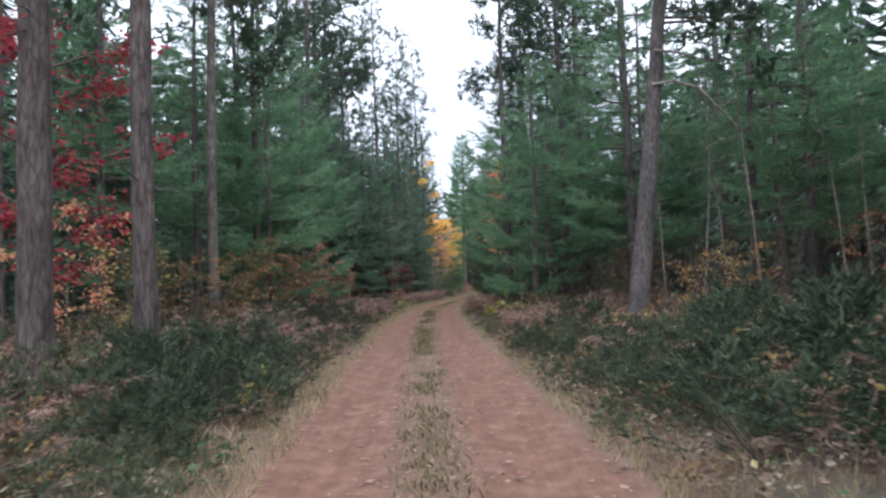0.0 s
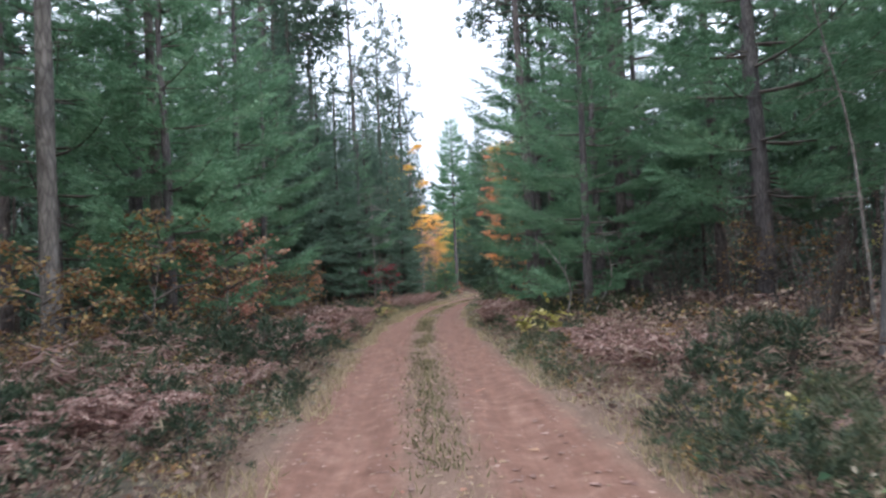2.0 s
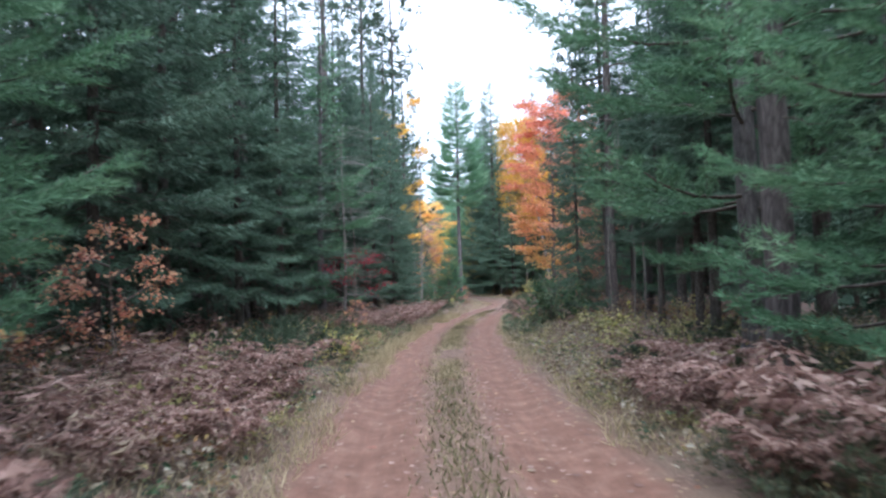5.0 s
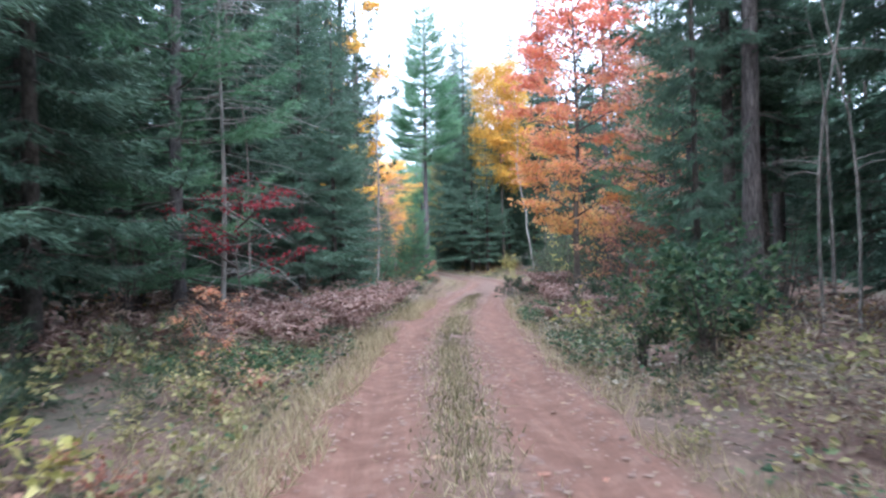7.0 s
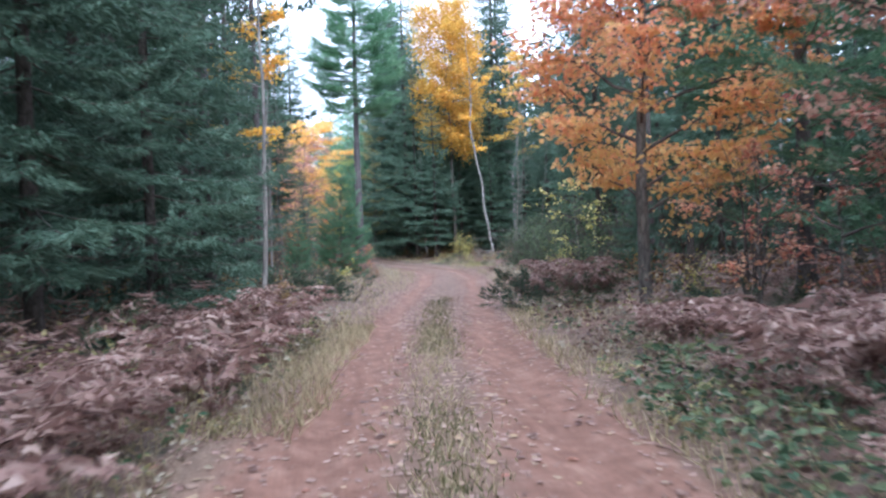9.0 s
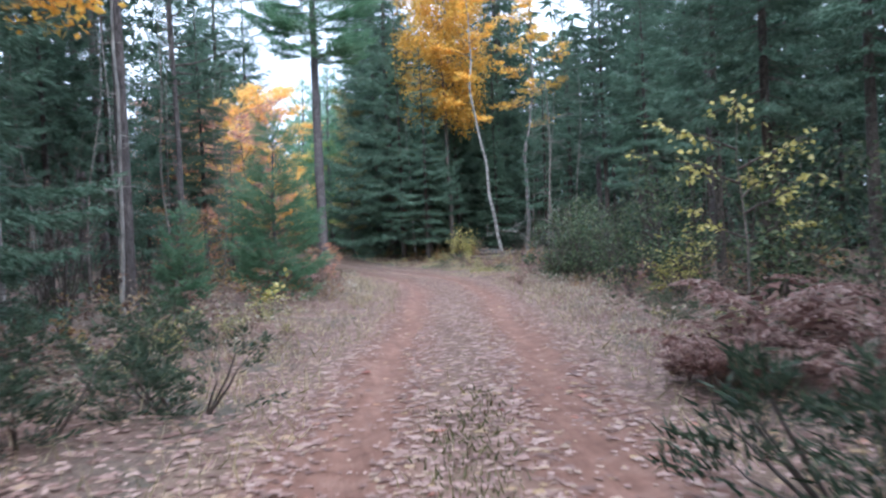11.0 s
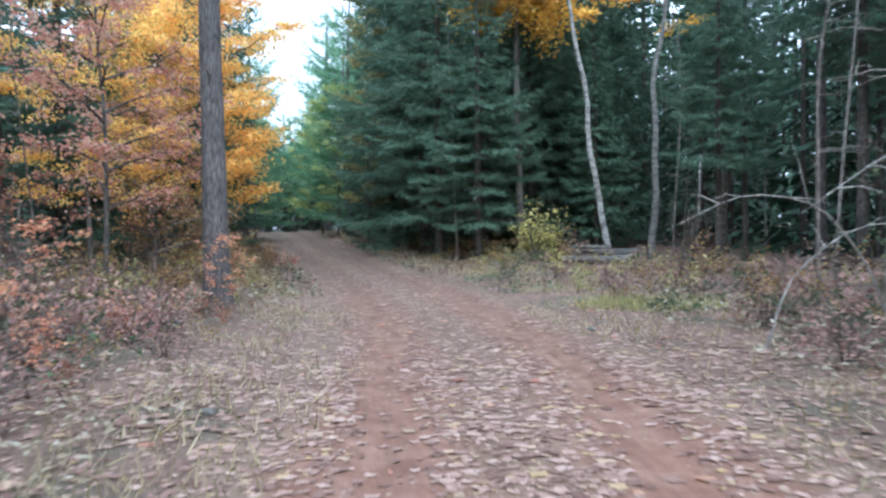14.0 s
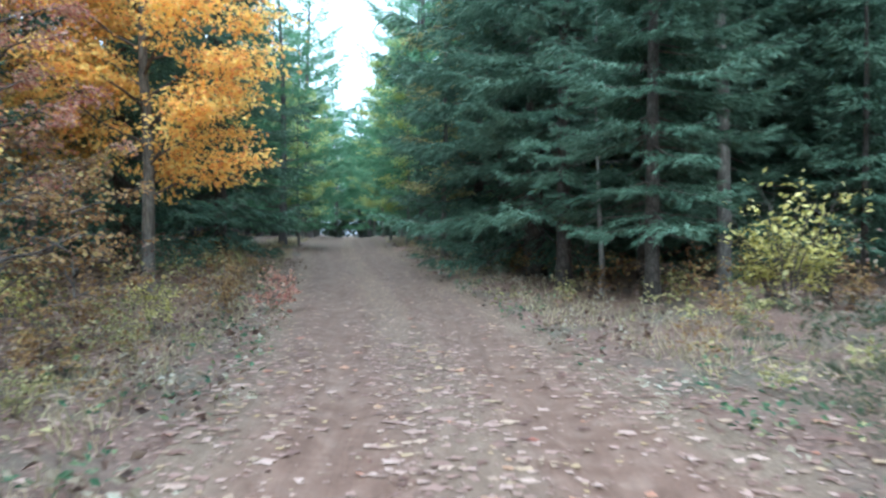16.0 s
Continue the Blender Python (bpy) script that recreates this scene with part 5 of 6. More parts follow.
HERO_SHRUBS = (("green", 3.0, 56.8, 1.0), ("green", 3.6, 57.8, 0.9), ("green", 2.7, 58.3, 0.75), ("tall", 13.2, 105.8, 0.8), ("tall", 12.3, 103.6, 1.0), ("tall", 10.7, 102.0, 0.75), ("tall", 10.6, 99.0, 0.85), ("tall", 15.0, 108.2, 0.8), ("tall", 10.8, 97.6, 0.7), ("tall", 10.2, 94.8, 0.75), ("gold", 9.4, 90.4, 0.62), ("tall", 10.6, 92.8, 1.05), ("tall", 12.0, 97.0, 1.15), ("tall", 11.8, 101.6, 0.9), ("mauve", 10.6, 104.4, 0.9), ("mauve", 11.2, 107.0, 1.0), ("mauve", 12.2, 105.4, 1.0), ("russet", 12.4, 108.6, 0.7), ("tall", 15.4, 104.6, 0.8), ("tall", 10.3, 99.8, 0.75), ("mauve", 9.0, 92.0, 0.8), ("mauve", 9.0, 100.6, 0.6), ("mauve", 13.2, 110.4, 0.9), ("mauve", 12.4, 112.0, 0.8), ("tall", 10.2, 88.4, 1.1), ("tall", 9.6, 85.0, 0.8), ("broad", 2.2, 31.4, 1.0), ("broad", 2.9, 32.2, 0.8), ("broad", 3.1, 31.5, 0.9), ("broad", 2.8, 18.4, 0.5), ("broad", 1.4, 94.9, 0.8), ("broad", 5.2, 9.8, 0.9), ("broad", -2.6, 10.4, 0.55), ("broad", 3.2, 64.0, 0.8), ("broad", 4.4, 53.6, 0.8), ("broad", -3.0, 51.0, 0.7), ("broad", -3.6, 52.6, 0.7), ("mauve", -4.4, 50.6, 0.6), ("red", -2.9, 52.4, 0.45), ("broad", 3.4, 50.8, 0.7),
               ("mauve", 12.6, 114.6, 0.55), ("mauve", 11.4, 114.0, 0.45), ("mauve", 12.2, 116.8, 0.42), ("lime", 12.9, 117.6, 0.5), ("russet", 13.1, 116.6, 0.4), ("mauve", 13.6, 118.4, 0.42), ("lime", 14.2, 117.4, 0.5), ("mauve", 14.9, 118.8, 0.5), ("russet", 12.3, 118.6, 0.4), ("lime", 11.7, 116.2, 0.45), ("mauve", 15.3, 117.2, 0.5), ("russet", 14.4, 120.0, 0.4), ("lime", 13.3, 120.2, 0.42), ("mauve", 12.4, 120.6, 0.4), ("russet", 11.2, 118.0, 0.4), ("mauve", 10.8, 116.4, 0.4), ("lime", 15.8, 119.6, 0.55), ("mauve", 16.0, 121.0, 0.6), ("russet", 15.0, 115.0, 0.5), ("mauve", 13.8, 116.4, 0.6), ("russet", 13.4, 115.6, 0.5), ("lime", 11.0, 115.2, 1.0), ("lime", 11.2, 119.6, 0.6), ("lime", 13.4, 114.2, 0.6), ("russet", 14.6, 116.0, 0.7), ("lime", 10.4, 113.4, 0.8), ("mauve", 10.9, 112.4, 0.7), ("coral", -4.1, 21.5, 0.9), ("coral", -3.7, 21.0, 0.7), ("coral", -4.6, 22.2, 0.8), ("coral", -3.0, 50.9, 0.8), ("coral", -3.4, 51.8, 0.7), ("coral", -2.7, 57.0, 0.6), ("coral", 2.4, 108.4, 1.1), ("coral", 1.7, 106.4, 1.2), ("coral", 0.9, 108.0, 1.2), ("coral", 2.9, 110.6, 0.9), ("coral", 0.2, 104.8, 1.2), ("coral", 2.2, 130.5, 1.0), ("red", -3.0, 56.2, 0.5), ("lime", -3.6, 55.2, 0.7), ("broad", -3.3, 49.6, 0.7), ("mauve", -4.0, 52.6, 0.8), ("russet", -4.6, 49.0, 0.7), ("mauve", -5.2, 54.0, 0.8), ("gold", 11.9, 123.9, 1.55), ("gold", 12.2, 125.2, 1.0), ("lime", 10.4, 121.8, 1.2), ("gold", 11.9, 124.6, 1.1), ("gold", 12.9, 124.6, 1.1), ("russet", 13.0, 124.0, 0.9), ("gold", 11.0, 117.6, 0.6), ("gold", 12.0, 115.6, 0.45), ("red", 2.9, 104.6, 0.7), ("mauve", 2.3, 105.4, 1.0), ("red", 3.2, 101.2, 0.7), ("mauve", 2.2, 101.6, 0.9), ("mauve", 2.7, 102.9, 0.9), ("mauve", 1.5, 103.6, 1.1), ("mauve", 2.7, 107.3, 0.8), ("mauve", 1.4, 107.0, 1.1), ("mauve", 3.4, 106.2, 0.6), ("russet", 1.9, 113.2, 1.0), ("lime", 3.2, 115.6, 0.9), ("russet", 2.4, 118.8, 0.8), ("lime", 3.0, 117.2, 0.8), ("lime", 2.6, 120.4, 0.9), ("russet", 1.6, 121.2, 0.9), ("lime", 3.6, 113.4, 0.6), ("gold", 1.2, 119.6, 0.7), ("gold", 2.0, 122.6, 0.6), ("lime", 1.8, 116.8, 1.2), ("lime", 2.4, 119.2, 1.2), ("gold", 0.2, 121.8, 0.8), ("coral", 3.0, 126.0, 1.1), ("red", 3.5, 109.6, 0.6), ("red", 3.6, 112.2, 0.45), ("russet", 1.0, 110.2, 1.1), ("mauve", 0.4, 105.6, 1.2), ("russet", 2.4, 124.8, 1.0), ("red", 2.6, 127.6, 0.6), ("russet", 1.2, 131.0, 1.0),
               ("russet", -5.8, 26.2, 1.2), ("russet", -6.8, 24.0, 1.3), ("russet", -5.4, 29.4, 1.2), ("russet", -5.3, 33.8, 1.1), ("gold", -7.6, 18.2, 0.9), ("red", -8.8, 14.0, 1.5), ("red", -5.2, 40.2, 0.8), ("red", -5.0, 38.2, 0.9), ("russet", -5.6, 36.2, 1.2), ("russet", 5.0, 17.6, 0.9), ("russet", 6.6, 15.8, 1.0), ("lime", 5.1, 5.8, 1.1), ("gold", 3.6, 22.2, 0.45), ("gold", 2.9, 33.2, 0.5), ("gold", 2.4, 32.6, 0.35), ("gold", 3.5, 33.6, 0.5), ("red", 2.4, 108.0, 0.9), ("red", 1.8, 107.2, 0.8), ("mauve", 2.0, 109.4, 1.1), ("mauve", 2.9, 108.6, 0.7), ("russet", 4.3, 62.4, 1.0), ("lime", 3.9, 61.4, 0.8), ("mauve", 5.0, 63.5, 1.2), ("lime", 3.0, 29.5, 0.8), ("lime", 2.5, 30.6, 0.75), ("lime", 3.3, 31.2, 0.8), ("lime", 3.4, 24.3, 0.8), ("lime", 2.1, 34.0, 0.7),
               ("lime", -2.6, 4.0, 0.5), ("lime", -2.4, 4.7, 0.45), ("lime", 3.1, 50.3, 0.7), ("lime", 2.9, 51.2, 0.6), ("lime", 4.4, 52.4, 1.0), ("lime", 5.0, 51.3, 0.9), ("red", -2.75, 55.4, 0.5), ("lime", -3.3, 54.2, 0.7), ("lime", -2.8, 53.0, 0.5), ("gold", 7.4, 56.0, 0.8), ("russet", -6.0, 51.6, 1.0), ("red", -4.4, 60.6, 1.6), ("red", -5.2, 68.9, 1.6), ("gold", 6.7, 74.8, 0.8), ("lime", 4.9, 66.5, 0.9), ("red", 5.8, 66.2, 0.9), ("lime", -2.0, 71.2, 0.7), ("russet", -1.6, 76.5, 0.9), ("russet", -0.7, 77.8, 0.9), ("red", -0.5, 79.2, 0.9), ("lime", 1.3, 91.2, 0.7), ("lime", 1.7, 89.6, 0.6), ("lime", 0.8, 88.9, 0.7))
for k, x, y, s in HERO_SHRUBS:
    plant(shrub_things[k], x, y, s, None, SHRUBS[k][1], "shrub", k + " shrubs")
LOW = {
    "brown": [join(*bracken_fronds(n, ln, False, 10)) for n, ln in ((4, 0.9), (3, 1.1), (4, 0.75))] + [shrub("brush", 0.9, 0.65, BROWN_BRUSH, 80, 0.08, 6)[1]],
    "heath": [needle_shrub(0.75, 0.6, 24, 22, 0.95)[1] for _ in range(4)],
    "lime": [shrub("brush", 0.6, 0.5, LIME_LEAF, 90, 0.10, 5)[1] for _ in range(2)],
    "russet": [shrub("brush", 0.8, 0.6, RUSSET, 100, 0.085, 6)[1] for _ in range(2)],
}
brush_bits = {k: [] for k in LOW}
for _ in range(3400):
    side = rng.choice((-1, 1))
    y = rng.uniform(-3, 150) if rng.uniform() < 0.66 else rng.uniform(3, 46)
    wide = 1.3 if 80 < y < 114 else 0.8 if y >= 114 else 0.0
    v = rng.uniform() ** 1.5
    u = 1.95 + wide + 6.5 * v
    x = float(road_x(y)) + side * u
    if side > 0 and y > 111 and u < 4.2 and rng.uniform() < 0.65:
        continue
    c = rolling(x * 0.7, y * 0.4 + 5)
    k = "heath" if c > 0.1 else "brown"
    if rng.uniform() < (0.2 if y > 40 else 0.08):
        k = "lime" if 40 < y < 95 and u < 5 else "russet"
    if (side > 0 and 43 < y < 60 and rng.uniform() < 0.3) or ((y > 110 or (side < 0 and 46 < y < 56)) and rng.uniform() < 0.25):
        k = "lime"
    size = (0.45 + 0.75 * min(1, v * 3)) * rng.uniform(0.7, 1.15)
    brush_bits[k].append(moved(LOW[k][int(rng.integers(0, len(LOW[k])))], x, y, float(land(x, y)), rng.uniform(0, 6.28), size, 1.0))
for k, word in (("brown", "dead brown brush and bare twigs between the trees"), ("heath", "low grey-green heath plants along the verge"), ("lime", "scattered low yellow-green plants on the verge"), ("russet", "low russet leafy plants on the verge")):
    tagged(new(k + "_undergrowth", mesh_of("undergrowth", join(*brush_bits[k]), {"brown": BROWN_BRUSH, "heath": HEATH, "lime": LIME_LEAF, "russet": RUSSET}[k])), word, "undergrowth", kind="stuff")


# ---- grass, fallen leaves, logs, stones ----
def scatter_grass(count, y0, y1, pick):
    y = rng.uniform(y0, y1, count)
    u = pick(count)
    u = u + np.where(np.abs(u) > 1.2, np.sign(u) * (0.28 * rolling(y * 0.8, y * 0.5 + np.sign(u) * 9) + np.where((y > 46) & (y < 80), -0.2, 0.0)), 0.0)
    keep = (rolling((road_x(y) + u) * 1.2, y * 1.1) > -0.28) & ((y < 79) | (y > 114) | (rng.uniform(0, 1, count) < 0.22))
    y, u = y[keep], u[keep]
    x = road_x(y) + u
    return np.stack([x, y, land(x, y) - 0.01], 1)


def verge(count):
    side = rng.choice((-1, 1), count)
    return side * (np.where(side < 0, 1.5, 1.75) + np.abs(rng.normal(size=count)) * 0.95)


middle = scatter_grass(4000, -6, 85, lambda c: rng.normal(size=c) * 0.24)
sides = scatter_grass(62000, -6, 112, verge)
straw = scatter_grass(7000, 48, 79, lambda c: -1.5 - np.abs(rng.normal(size=c)) * 0.7)
dry = scatter_grass(20000, 113, 165, lambda c: rng.choice((-1, 1), c) * (2.6 + np.abs(rng.normal(size=c)) * 1.2))
bend_y, bend_u = rng.uniform(84, 116, 5500), rng.choice((-1, -1, 1), 5500) * (2.3 + np.abs(rng.normal(size=5500)) * 0.9)
bend_keep = rolling(bend_u * 1.3 + bend_y, bend_y * 0.9) > 0.0
bend_x = road_x(bend_y[bend_keep]) + bend_u[bend_keep]
bend = np.stack([bend_x, bend_y[bend_keep], land(bend_x, bend_y[bend_keep]) - 0.01], 1)
sides = np.concatenate([sides, straw, dry, bend])
tall_middle = scatter_grass(5000, 46, 76, lambda c: rng.normal(size=c) * 0.2)
middle = np.concatenate([middle, tall_middle])
tufts = np.concatenate([middle, sides])
tall_blade = np.concatenate([rng.uniform(0.04, 0.14, len(middle) - len(tall_middle)), rng.uniform(0.06, 0.17, len(tall_middle)), rng.uniform(0.08, 0.32, len(sides))])
grass_geo = needles(tufts, np.tile((0.0, 0.0, 1.0), (len(tufts), 1)), tall_blade, rng.uniform(0.008, 0.018, len(tufts)), 0.6)
strip_y, strip_u = rng.uniform(-6, 84, 17000), rng.normal(size=17000) * 0.2
keep_strip = rolling(strip_u * 2 + 4, strip_y * 0.9) > -0.2
strip_y, strip_x = strip_y[keep_strip], road_x(strip_y[keep_strip]) + strip_u[keep_strip]
strip_at = np.stack([strip_x, strip_y, land(strip_x, strip_y)], 1)
strip_geo = needles(strip_at, np.tile((0.0, 0.0, 1.0), (len(strip_at), 1)), rng.uniform(0.03, 0.12, len(strip_at)), rng.uniform(0.01, 0.022, len(strip_at)), 0.6)
tagged(new("strip_grass", mesh_of("strip_grass", strip_geo, STRIP)), "short green grass between the wheel tracks", "grass", kind="stuff")
tagged(new("verge_grass", mesh_of("verge_grass", grass_geo, GRASS)), "dry yellow-green grass on the verges and the middle strip", "grass", kind="stuff")

a, r = rng.uniform(0, 6.283, 1500), 1.1 * np.sqrt(rng.uniform(0, 1, 1500))
px, py = 11.0 + np.cos(a) * r * 1.3, 110.6 + np.sin(a) * r
clump_geo = needles(np.stack([px, py, land(px, py)], 1), np.tile((0.0, 0.0, 1.0), (1500, 1)), rng.uniform(0.1, 0.32, 1500), 0.018, 0.5)
tagged(new("grass_clump", mesh_of("grass_clump", clump_geo, LIME_LEAF)), "clump of bright yellow-green grass", "grass", kind="stuff")
a, r = rng.uniform(0, 6.283, 4200), np.sqrt(rng.uniform(0, 1, 4200))
px, py = -3.35 + np.cos(a) * r * 1.1 + 0.25 * np.sin(a * 3), 59.6 + np.sin(a) * r * 1.7
clump_geo = needles(np.stack([px, py, land(px, py)], 1), np.stack([np.cos(a) * r * 0.5, np.sin(a) * r * 0.5, np.ones(4200)], 1), rng.uniform(0.15, 0.5, 4200) * (1.1 - 0.5 * r), 0.014, 0.35)
tagged(new("grass_clump", mesh_of("grass_clump", clump_geo, LUSH)), "tussock of lush green grass beside the track", "grass", kind="stuff")


def low_leaves(count, y0, y1, tall, size, gap, spread=1.1, sides=(-1, 1)):
    """Small leafy plants on the verges: rosettes of a few upright leaves."""
    y = rng.uniform(y0, y1, count)
    u = rng.choice(sides, count) * (gap + np.abs(rng.normal(size=count)) * spread)
    keep = rolling((road_x(y) + u) * 0.9 + gap * 7, y * 0.8 + tall * 31) > -0.05
    y, u = y[keep], u[keep]
    u = u + np.sign(u) * np.where((y > 79) & (y < 114), 1.9, 0.0)
    x = road_x(y) + u
    c = np.repeat(np.stack([x, y, land(x, y)], 1), 7, 0)
    n = len(c)
    a, h = rng.uniform(0, 6.283, n), rng.uniform(0.15, 1.0, n) * tall
    c = c + np.stack([np.cos(a) * 0.09, np.sin(a) * 0.09, h], 1)
    way = np.stack([np.cos(a), np.sin(a), rng.uniform(-0.2, 0.6, n)], 1)
    ln = rng.uniform(0.6, 1.3, n) * size
    return blades(c, way, ln, ln * rng.uniform(0.4, 0.7, n), 0.2, 0.5)


for word, mat, geo in (("low dull green leafy plants on the verge", GREEN_LEAF, low_leaves(1600, -4, 130, 0.25, 0.09, 1.9)),
                       ("low pale withered plants on the verge", PALE_LEAF, low_leaves(2600, -4, 140, 0.3, 0.085, 1.8)),
                       ("low yellowing plants on the verge", LIME_LEAF, low_leaves(500, 2, 130, 0.2, 0.09, 2.1)),
                       ("low straw-coloured plants under the birch poles", PALE_LEAF, low_leaves(1900, 42, 64, 0.4, 0.065, 1.9, 2.4, (1,))),
                       ("low yellow-green plants under the birch poles", LIME_LEAF, low_leaves(450, 42, 64, 0.4, 0.09, 2.1, 2.2, (1,))),
                       ("low yellow and green plants by the bracken", LIME_LEAF, low_leaves(350, 46, 60, 0.3, 0.09, 2.0, 1.2, (-1,))),
                       ("grey-green leafy plants beside the dead bracken", DULL_LEAF, low_leaves(480, 58, 73, 0.35, 0.11, 1.8, 0.9, (1,))),
                       ("grey-green leafy plants in front of the dead bracken", DULL_LEAF, low_leaves(250, 52, 63.5, 0.3, 0.08, 1.8, 0.9, (-1,))),
                       ("pale withered plants beside the bend", PALE_LEAF, low_leaves(450, 86, 113, 0.4, 0.08, 0.6, 0.8)),
                       ("low brown withered plants on the verge", BROWN_BRUSH, low_leaves(2600, -4, 150, 0.35, 0.1, 1.9))):
    tagged(new("verge_plants", mesh_of("verge_plants", geo, mat)), word, "plants", kind="stuff")


def lobed(centre, turn, length, points=4):
    """Flat fallen maple leaves: a fan of pointed lobes round the middle, slightly curled."""
    n, rim = len(centre), points * 2
    a = turn[:, None] + np.arange(rim) * 2 * math.pi / rim + rng.normal(size=(n, rim)) * 0.14
    r = length[:, None] * np.where(np.arange(rim) % 2 == 0, rng.uniform(0.5, 0.72, (n, rim)), rng.uniform(0.28, 0.42, (n, rim)))
    lift = rng.uniform(-0.002, 0.008, (n, rim))
    edge = centre[:, None] + np.stack([np.cos(a) * r, np.sin(a) * r * 0.85, lift], -1)
    v = np.concatenate([centre[:, None] + (0, 0, 0.004), edge], 1).reshape(-1, 3)
    k = np.arange(n)[:, None, None] * (rim + 1)
    fan = np.array([(0, 1 + i, 1 + (i + 1) % rim) for i in range(rim)])
    return v, (k + fan[None]).reshape(-1, 3)


def litter(count, y0, y1, spread, size, bare, maple=False):
    y = rng.uniform(y0, y1, count)
    u = rng.normal(size=count) * spread
    rut = np.exp(-((np.abs(u) - 0.98 + 0.08 * np.sin(y * 0.7)) / 0.31) ** 4)
    keep = rng.uniform(0, 1, count) > rut * bare
    y, u = y[keep], u[keep]
    x = road_x(y) + u
    n = len(x)
    c = np.stack([x, y, land(x, y) + rng.uniform(0.003, 0.009, n)], 1)
    a = rng.uniform(0, 6.283, n)
    way = np.stack([np.cos(a), np.sin(a), rng.uniform(-0.02, 0.05, n)], 1)
    ln = np.clip(rng.lognormal(-0.05, 0.38, n), 0.35, 1.6) * size
    if maple:
        return lobed(c, a, ln * 1.35)
    return blades(c, way, ln, ln * rng.uniform(0.7, 1.3, n), 0.05, rng.uniform(0.3, 0.7, n)[:, None], 0.07)


leaf_geo = join(litter(5500, -4, 62, 2.6, 0.062, 0.7), litter(3500, 56, 80, 2.4, 0.062, 0.8), litter(2600, 68, 84, 2.4, 0.07, 0.8), litter(26000, 77, 107, 3.6, 0.06, 0.93), litter(19000, 77, 106, 3.0, 0.064, 0.9, True), litter(9000, 104, 122, 3.9, 0.06, 0.9), litter(3000, 103, 122, 3.4, 0.08, 0.88, True), litter(9000, 118, 152, 4.0, 0.07, 0.85))
tagged(new("fallen_leaves", mesh_of("fallen_leaves", leaf_geo, LITTER)), "pale pinkish-brown fallen leaves strewn over the road", "fallen leaves", kind="stuff")
old_geo = join(litter(9000, -4, 60, 3.0, 0.06, 0.7), litter(26000, 58, 110, 3.8, 0.065, 0.93), litter(14000, 105, 150, 3.6, 0.06, 0.8), litter(7000, 42, 66, 4.2, 0.06, 0.97))
tagged(new("rotting_leaves", mesh_of("rotting_leaves", old_geo, OLD_LEAF)), "dull brown older leaves matted on the ground", "fallen leaves", kind="stuff")
bright = join(litter(260, -4, 80, 2.0, 0.085, 0.3), litter(420, 80, 125, 2.8, 0.10, 0.3))
tagged(new("bright_fallen_leaves", mesh_of("bright_fallen_leaves", bright, PINK_RED)), "scattered orange and red fallen leaves", "fallen leaves", kind="stuff")


def log(name, x, y, length, radius, turn, label, dz=0.0):
    s = np.linspace(-0.5, 0.5, 9)
    p = np.stack([s * length, 0.04 * np.sin(s * 7), radius * 0.75 + 0.03 * np.sin(s * 5)], 1)
    body = tube(p, radius * (1.05 - 0.5 * (s + 0.5)), 10, 0.05)
    cap = len(body[0])
    v = np.concatenate([body[0], p[:1]])
    t = np.concatenate([body[1], np.array([[(k + 1) % 10, cap, k] for k in range(10)])])
    root = new(name)
    body_part = part("log_body", (v, t), LOG_WOOD, root, smooth=True)
    ring = np.arange(10) * 0.6283
    disc = np.stack([np.full(10, p[0, 0] - 0.006), p[0, 1] + np.cos(ring) * radius * 0.92, p[0, 2] + np.sin(ring) * radius * 0.92], 1)
    face = np.concatenate([disc, [(p[0, 0] - 0.012, p[0, 1], p[0, 2])]])
    part("cut_end", (face, np.array([[k, 10, (k + 1) % 10] for k in range(10)])), DEAD_WOOD, body_part, "pale weathered cut end")
    stubs = [tube(np.stack([p[k], p[k] + d * 0.2, p[k] + d * 0.45]), (0.02, 0.014, 0.005), 4) for k, d in ((2, np.array((0.3, 0.7, 0.6))), (5, np.array((0.4, -0.6, 0.7))), (6, np.array((0.2, 0.5, 0.9))))]
    for g in stubs:
        part("broken_branch", g, LOG_WOOD, root, smooth=True)
    root.matrix_basis = pose(x, y, float(land(x, y)) - 0.02 + dz, 0, 0, turn)
    return tagged(root, label, "log", "fallen logs")


log("fallen_log", 13.6, 122.1, 2.3, 0.19, 170, "weathered grey log at the foot of a log heap", 0.03)
log("fallen_log", 14.1, 122.6, 2.1, 0.17, 184, "weathered grey log at the foot of a log heap", 0.03)
log("fallen_log", 14.0, 122.35, 2.2, 0.15, 163, "weathered grey log lying across two others", 0.3)
log("fallen_log", 13.5, 122.4, 1.5, 0.1, 191, "thin grey log on top of a log heap", 0.5)
log("fallen_log", 2.3, 108.6, 1.6, 0.09, 20, "short grey log in the red undergrowth")
log("fallen_log", 4.4, 33.4, 2.8, 0.04, 120, "thin bleached dead branch on the ground")


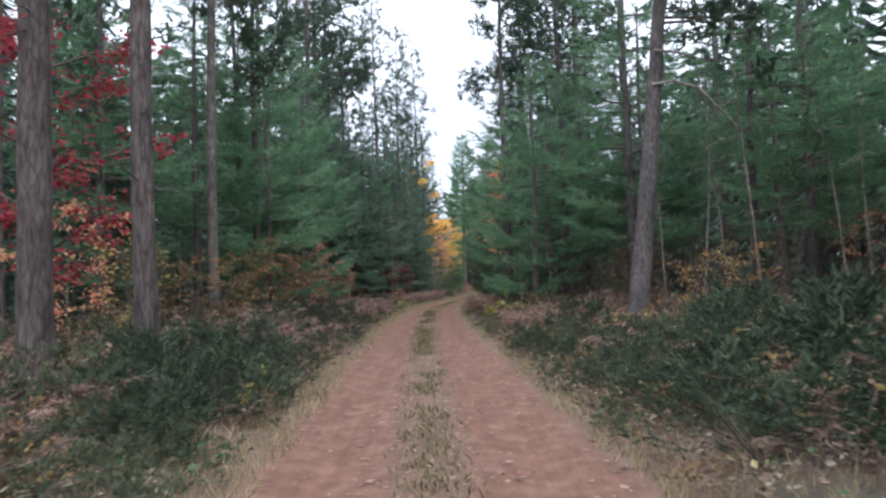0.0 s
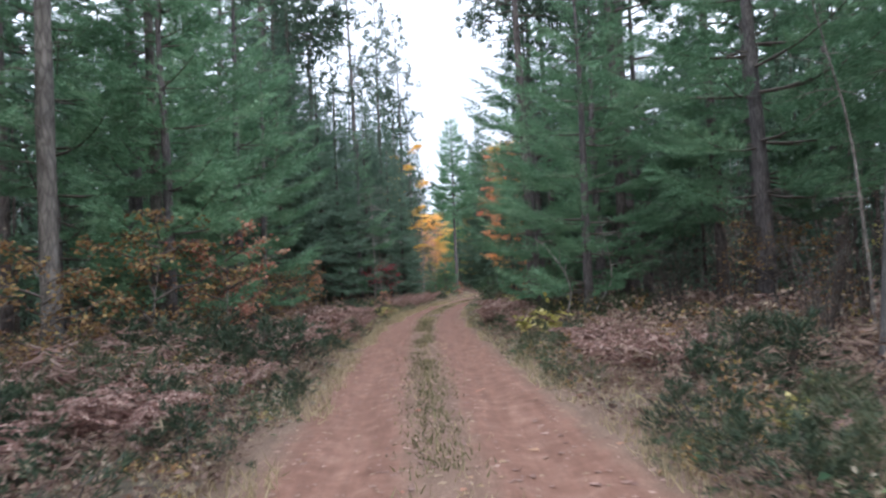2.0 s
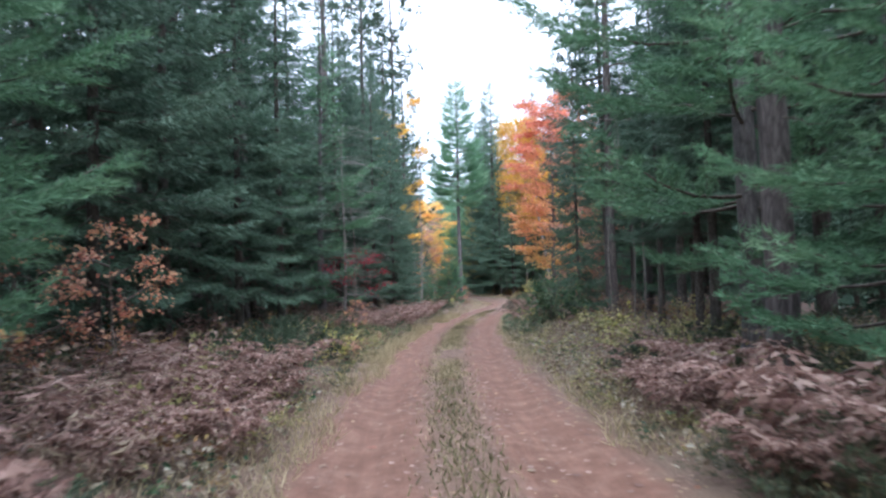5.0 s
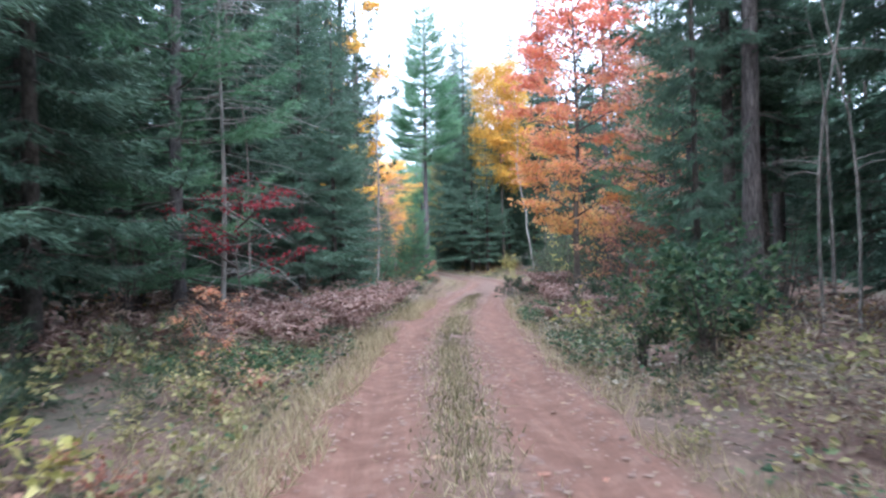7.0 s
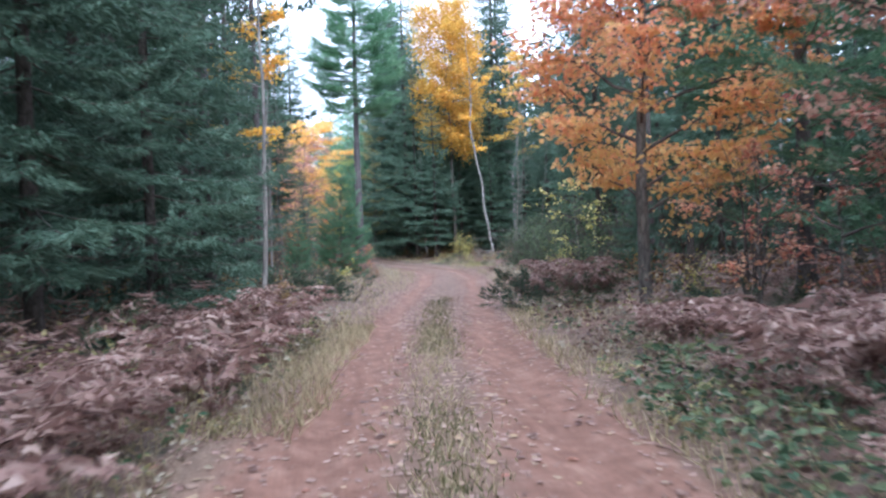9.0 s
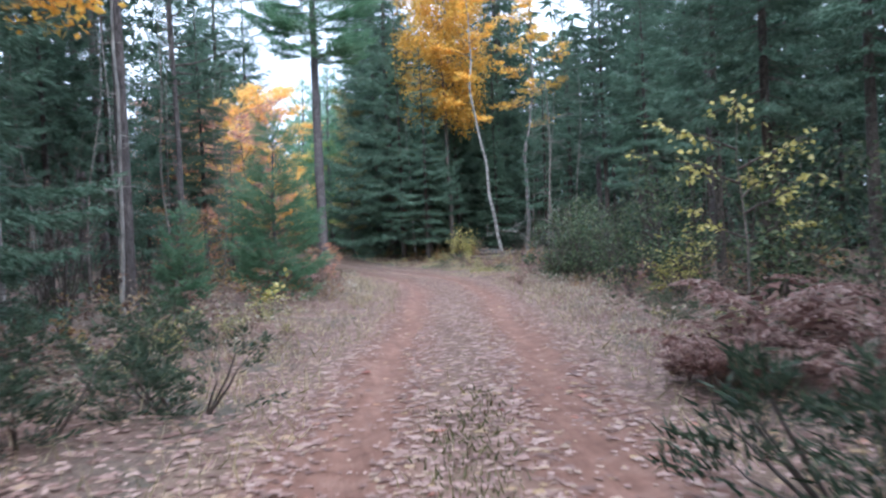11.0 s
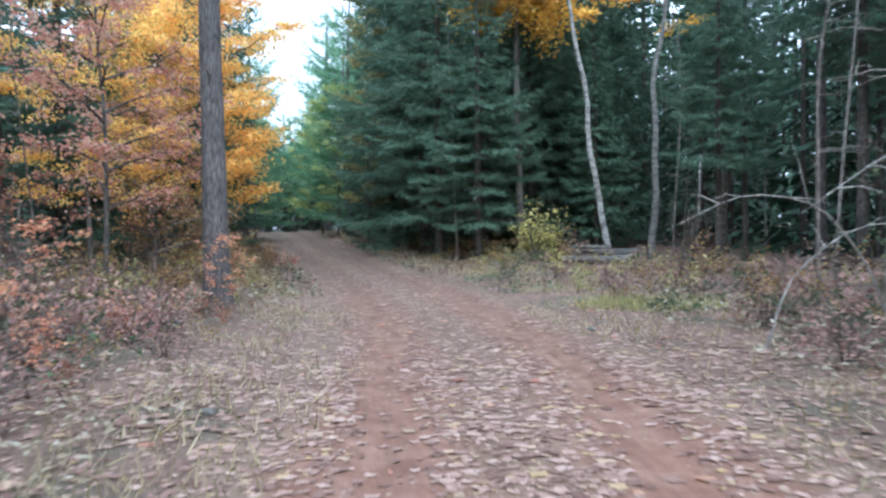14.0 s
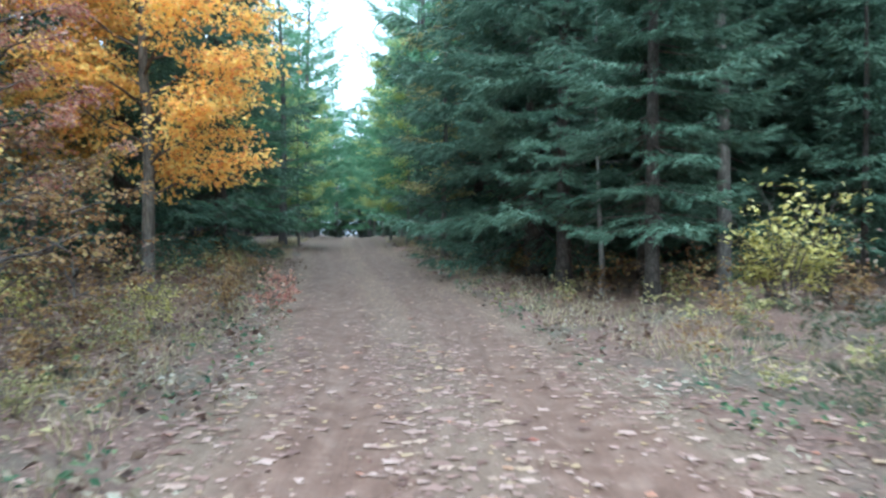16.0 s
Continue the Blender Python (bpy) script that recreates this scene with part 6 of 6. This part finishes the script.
def bent_branch(x, y, pts, radius, label):
    root = new("bent_sapling")
    p = np.array(pts, float)
    s = np.linspace(0, 1, 14)
    k = np.linspace(0, 1, len(p))
    q = np.stack([np.interp(s, k, p[:, i]) for i in range(3)], 1)
    q[1:-1] = (q[:-2] + q[1:-1] * 2 + q[2:]) / 4
    part("stem", tube(q, radius * (1 - 0.8 * s), 6, 0.05), DEAD_WOOD, root, smooth=True)
    twigs = []
    for i in (5, 7, 8, 10, 11, 12):
        e = unit(rng.normal(size=3) * (1, 1, 0.5) + (0, 0, 0.1)) * rng.uniform(0.3, 0.7)
        twigs.append(tube(np.stack([q[i], q[i] + e * 0.5 + (0, 0, 0.04), q[i] + e]), (radius * 0.4, radius * 0.25, radius * 0.08), 4))
    for g in twigs:
        part("twig", g, DEAD_WOOD, root, smooth=True)
    root.matrix_basis = pose(x, y, float(land(x, y)) - 0.05)
    return tagged(root, label, "sapling", "bent dead saplings")


bent_branch(2.95, 32.0, ((0, 0, 0), (0.15, 0.1, 0.6), (0.35, 0, 1.3), (0.1, 0.1, 2.0), (-0.35, 0.2, 2.6), (-0.6, 0.3, 2.8)), 0.034, "bleached dead sapling bent over the verge")
bent_branch(3.7, 32.3, ((0, 0, 0), (0.3, 0, 0.8), (0.8, 0, 1.5), (0.7, 0.1, 2.4), (0.5, 0.2, 3.3)), 0.036, "bleached dead sapling leaning from the bracken")
bent_branch(11.2, 104.4, ((0, 0, 0), (-0.3, 0, 1.0), (-1.0, -0.2, 1.7), (-1.9, -0.4, 1.8), (-2.6, -0.5, 1.5)), 0.017, "grey dead sapling arched over the bushes")
bent_branch(11.9, 103.2, ((0, 0, 0), (-0.2, -0.1, 1.2), (-0.9, -0.3, 2.1), (-1.9, -0.5, 2.2), (-3.0, -0.8, 1.6)), 0.02, "grey dead sapling arched over the bushes")
bent_branch(10.4, 105.6, ((0, 0, 0), (0.3, 0, 0.9), (1.0, -0.2, 1.5), (1.9, -0.4, 1.5), (2.7, -0.5, 1.1)), 0.018, "thin grey dead sapling bowed to the ground")
bent_branch(1.7, 104.0, ((0, 0, 0), (-0.2, 0, 1.2), (-0.7, 0.1, 2.3), (-0.5, 0.3, 3.6), (-1.0, 0.2, 4.6)), 0.03, "pale dead sapling leaning in the wood")


def stone(x, y, r, label):
    bm = bmesh.new()
    bmesh.ops.create_icosphere(bm, subdivisions=2, radius=r)
    for v in bm.verts:
        k = 1 + 0.28 * noise.noise(v.co * (2.2 / r) + Vector((x, y, 0)))
        v.co = Vector((v.co.x * k, v.co.y * k * 0.8, v.co.z * k * 0.6))
    me = bpy.data.meshes.new("stone")
    bm.to_mesh(me)
    bm.free()
    me.materials.append(STONE)
    ob = new("stone", me)
    ob.matrix_basis = pose(x, y, float(land(x, y)) + r * 0.2, 0, 0, x * 50)
    return tagged(ob, label, "stone", "roadside stones")


for x, y, r in ((9.9, 111.4, 0.11), (9.1, 108.2, 0.08), (4.4, 103.5, 0.08)):
    stone(x, y, r, "pale grey stone lying among the fallen leaves")
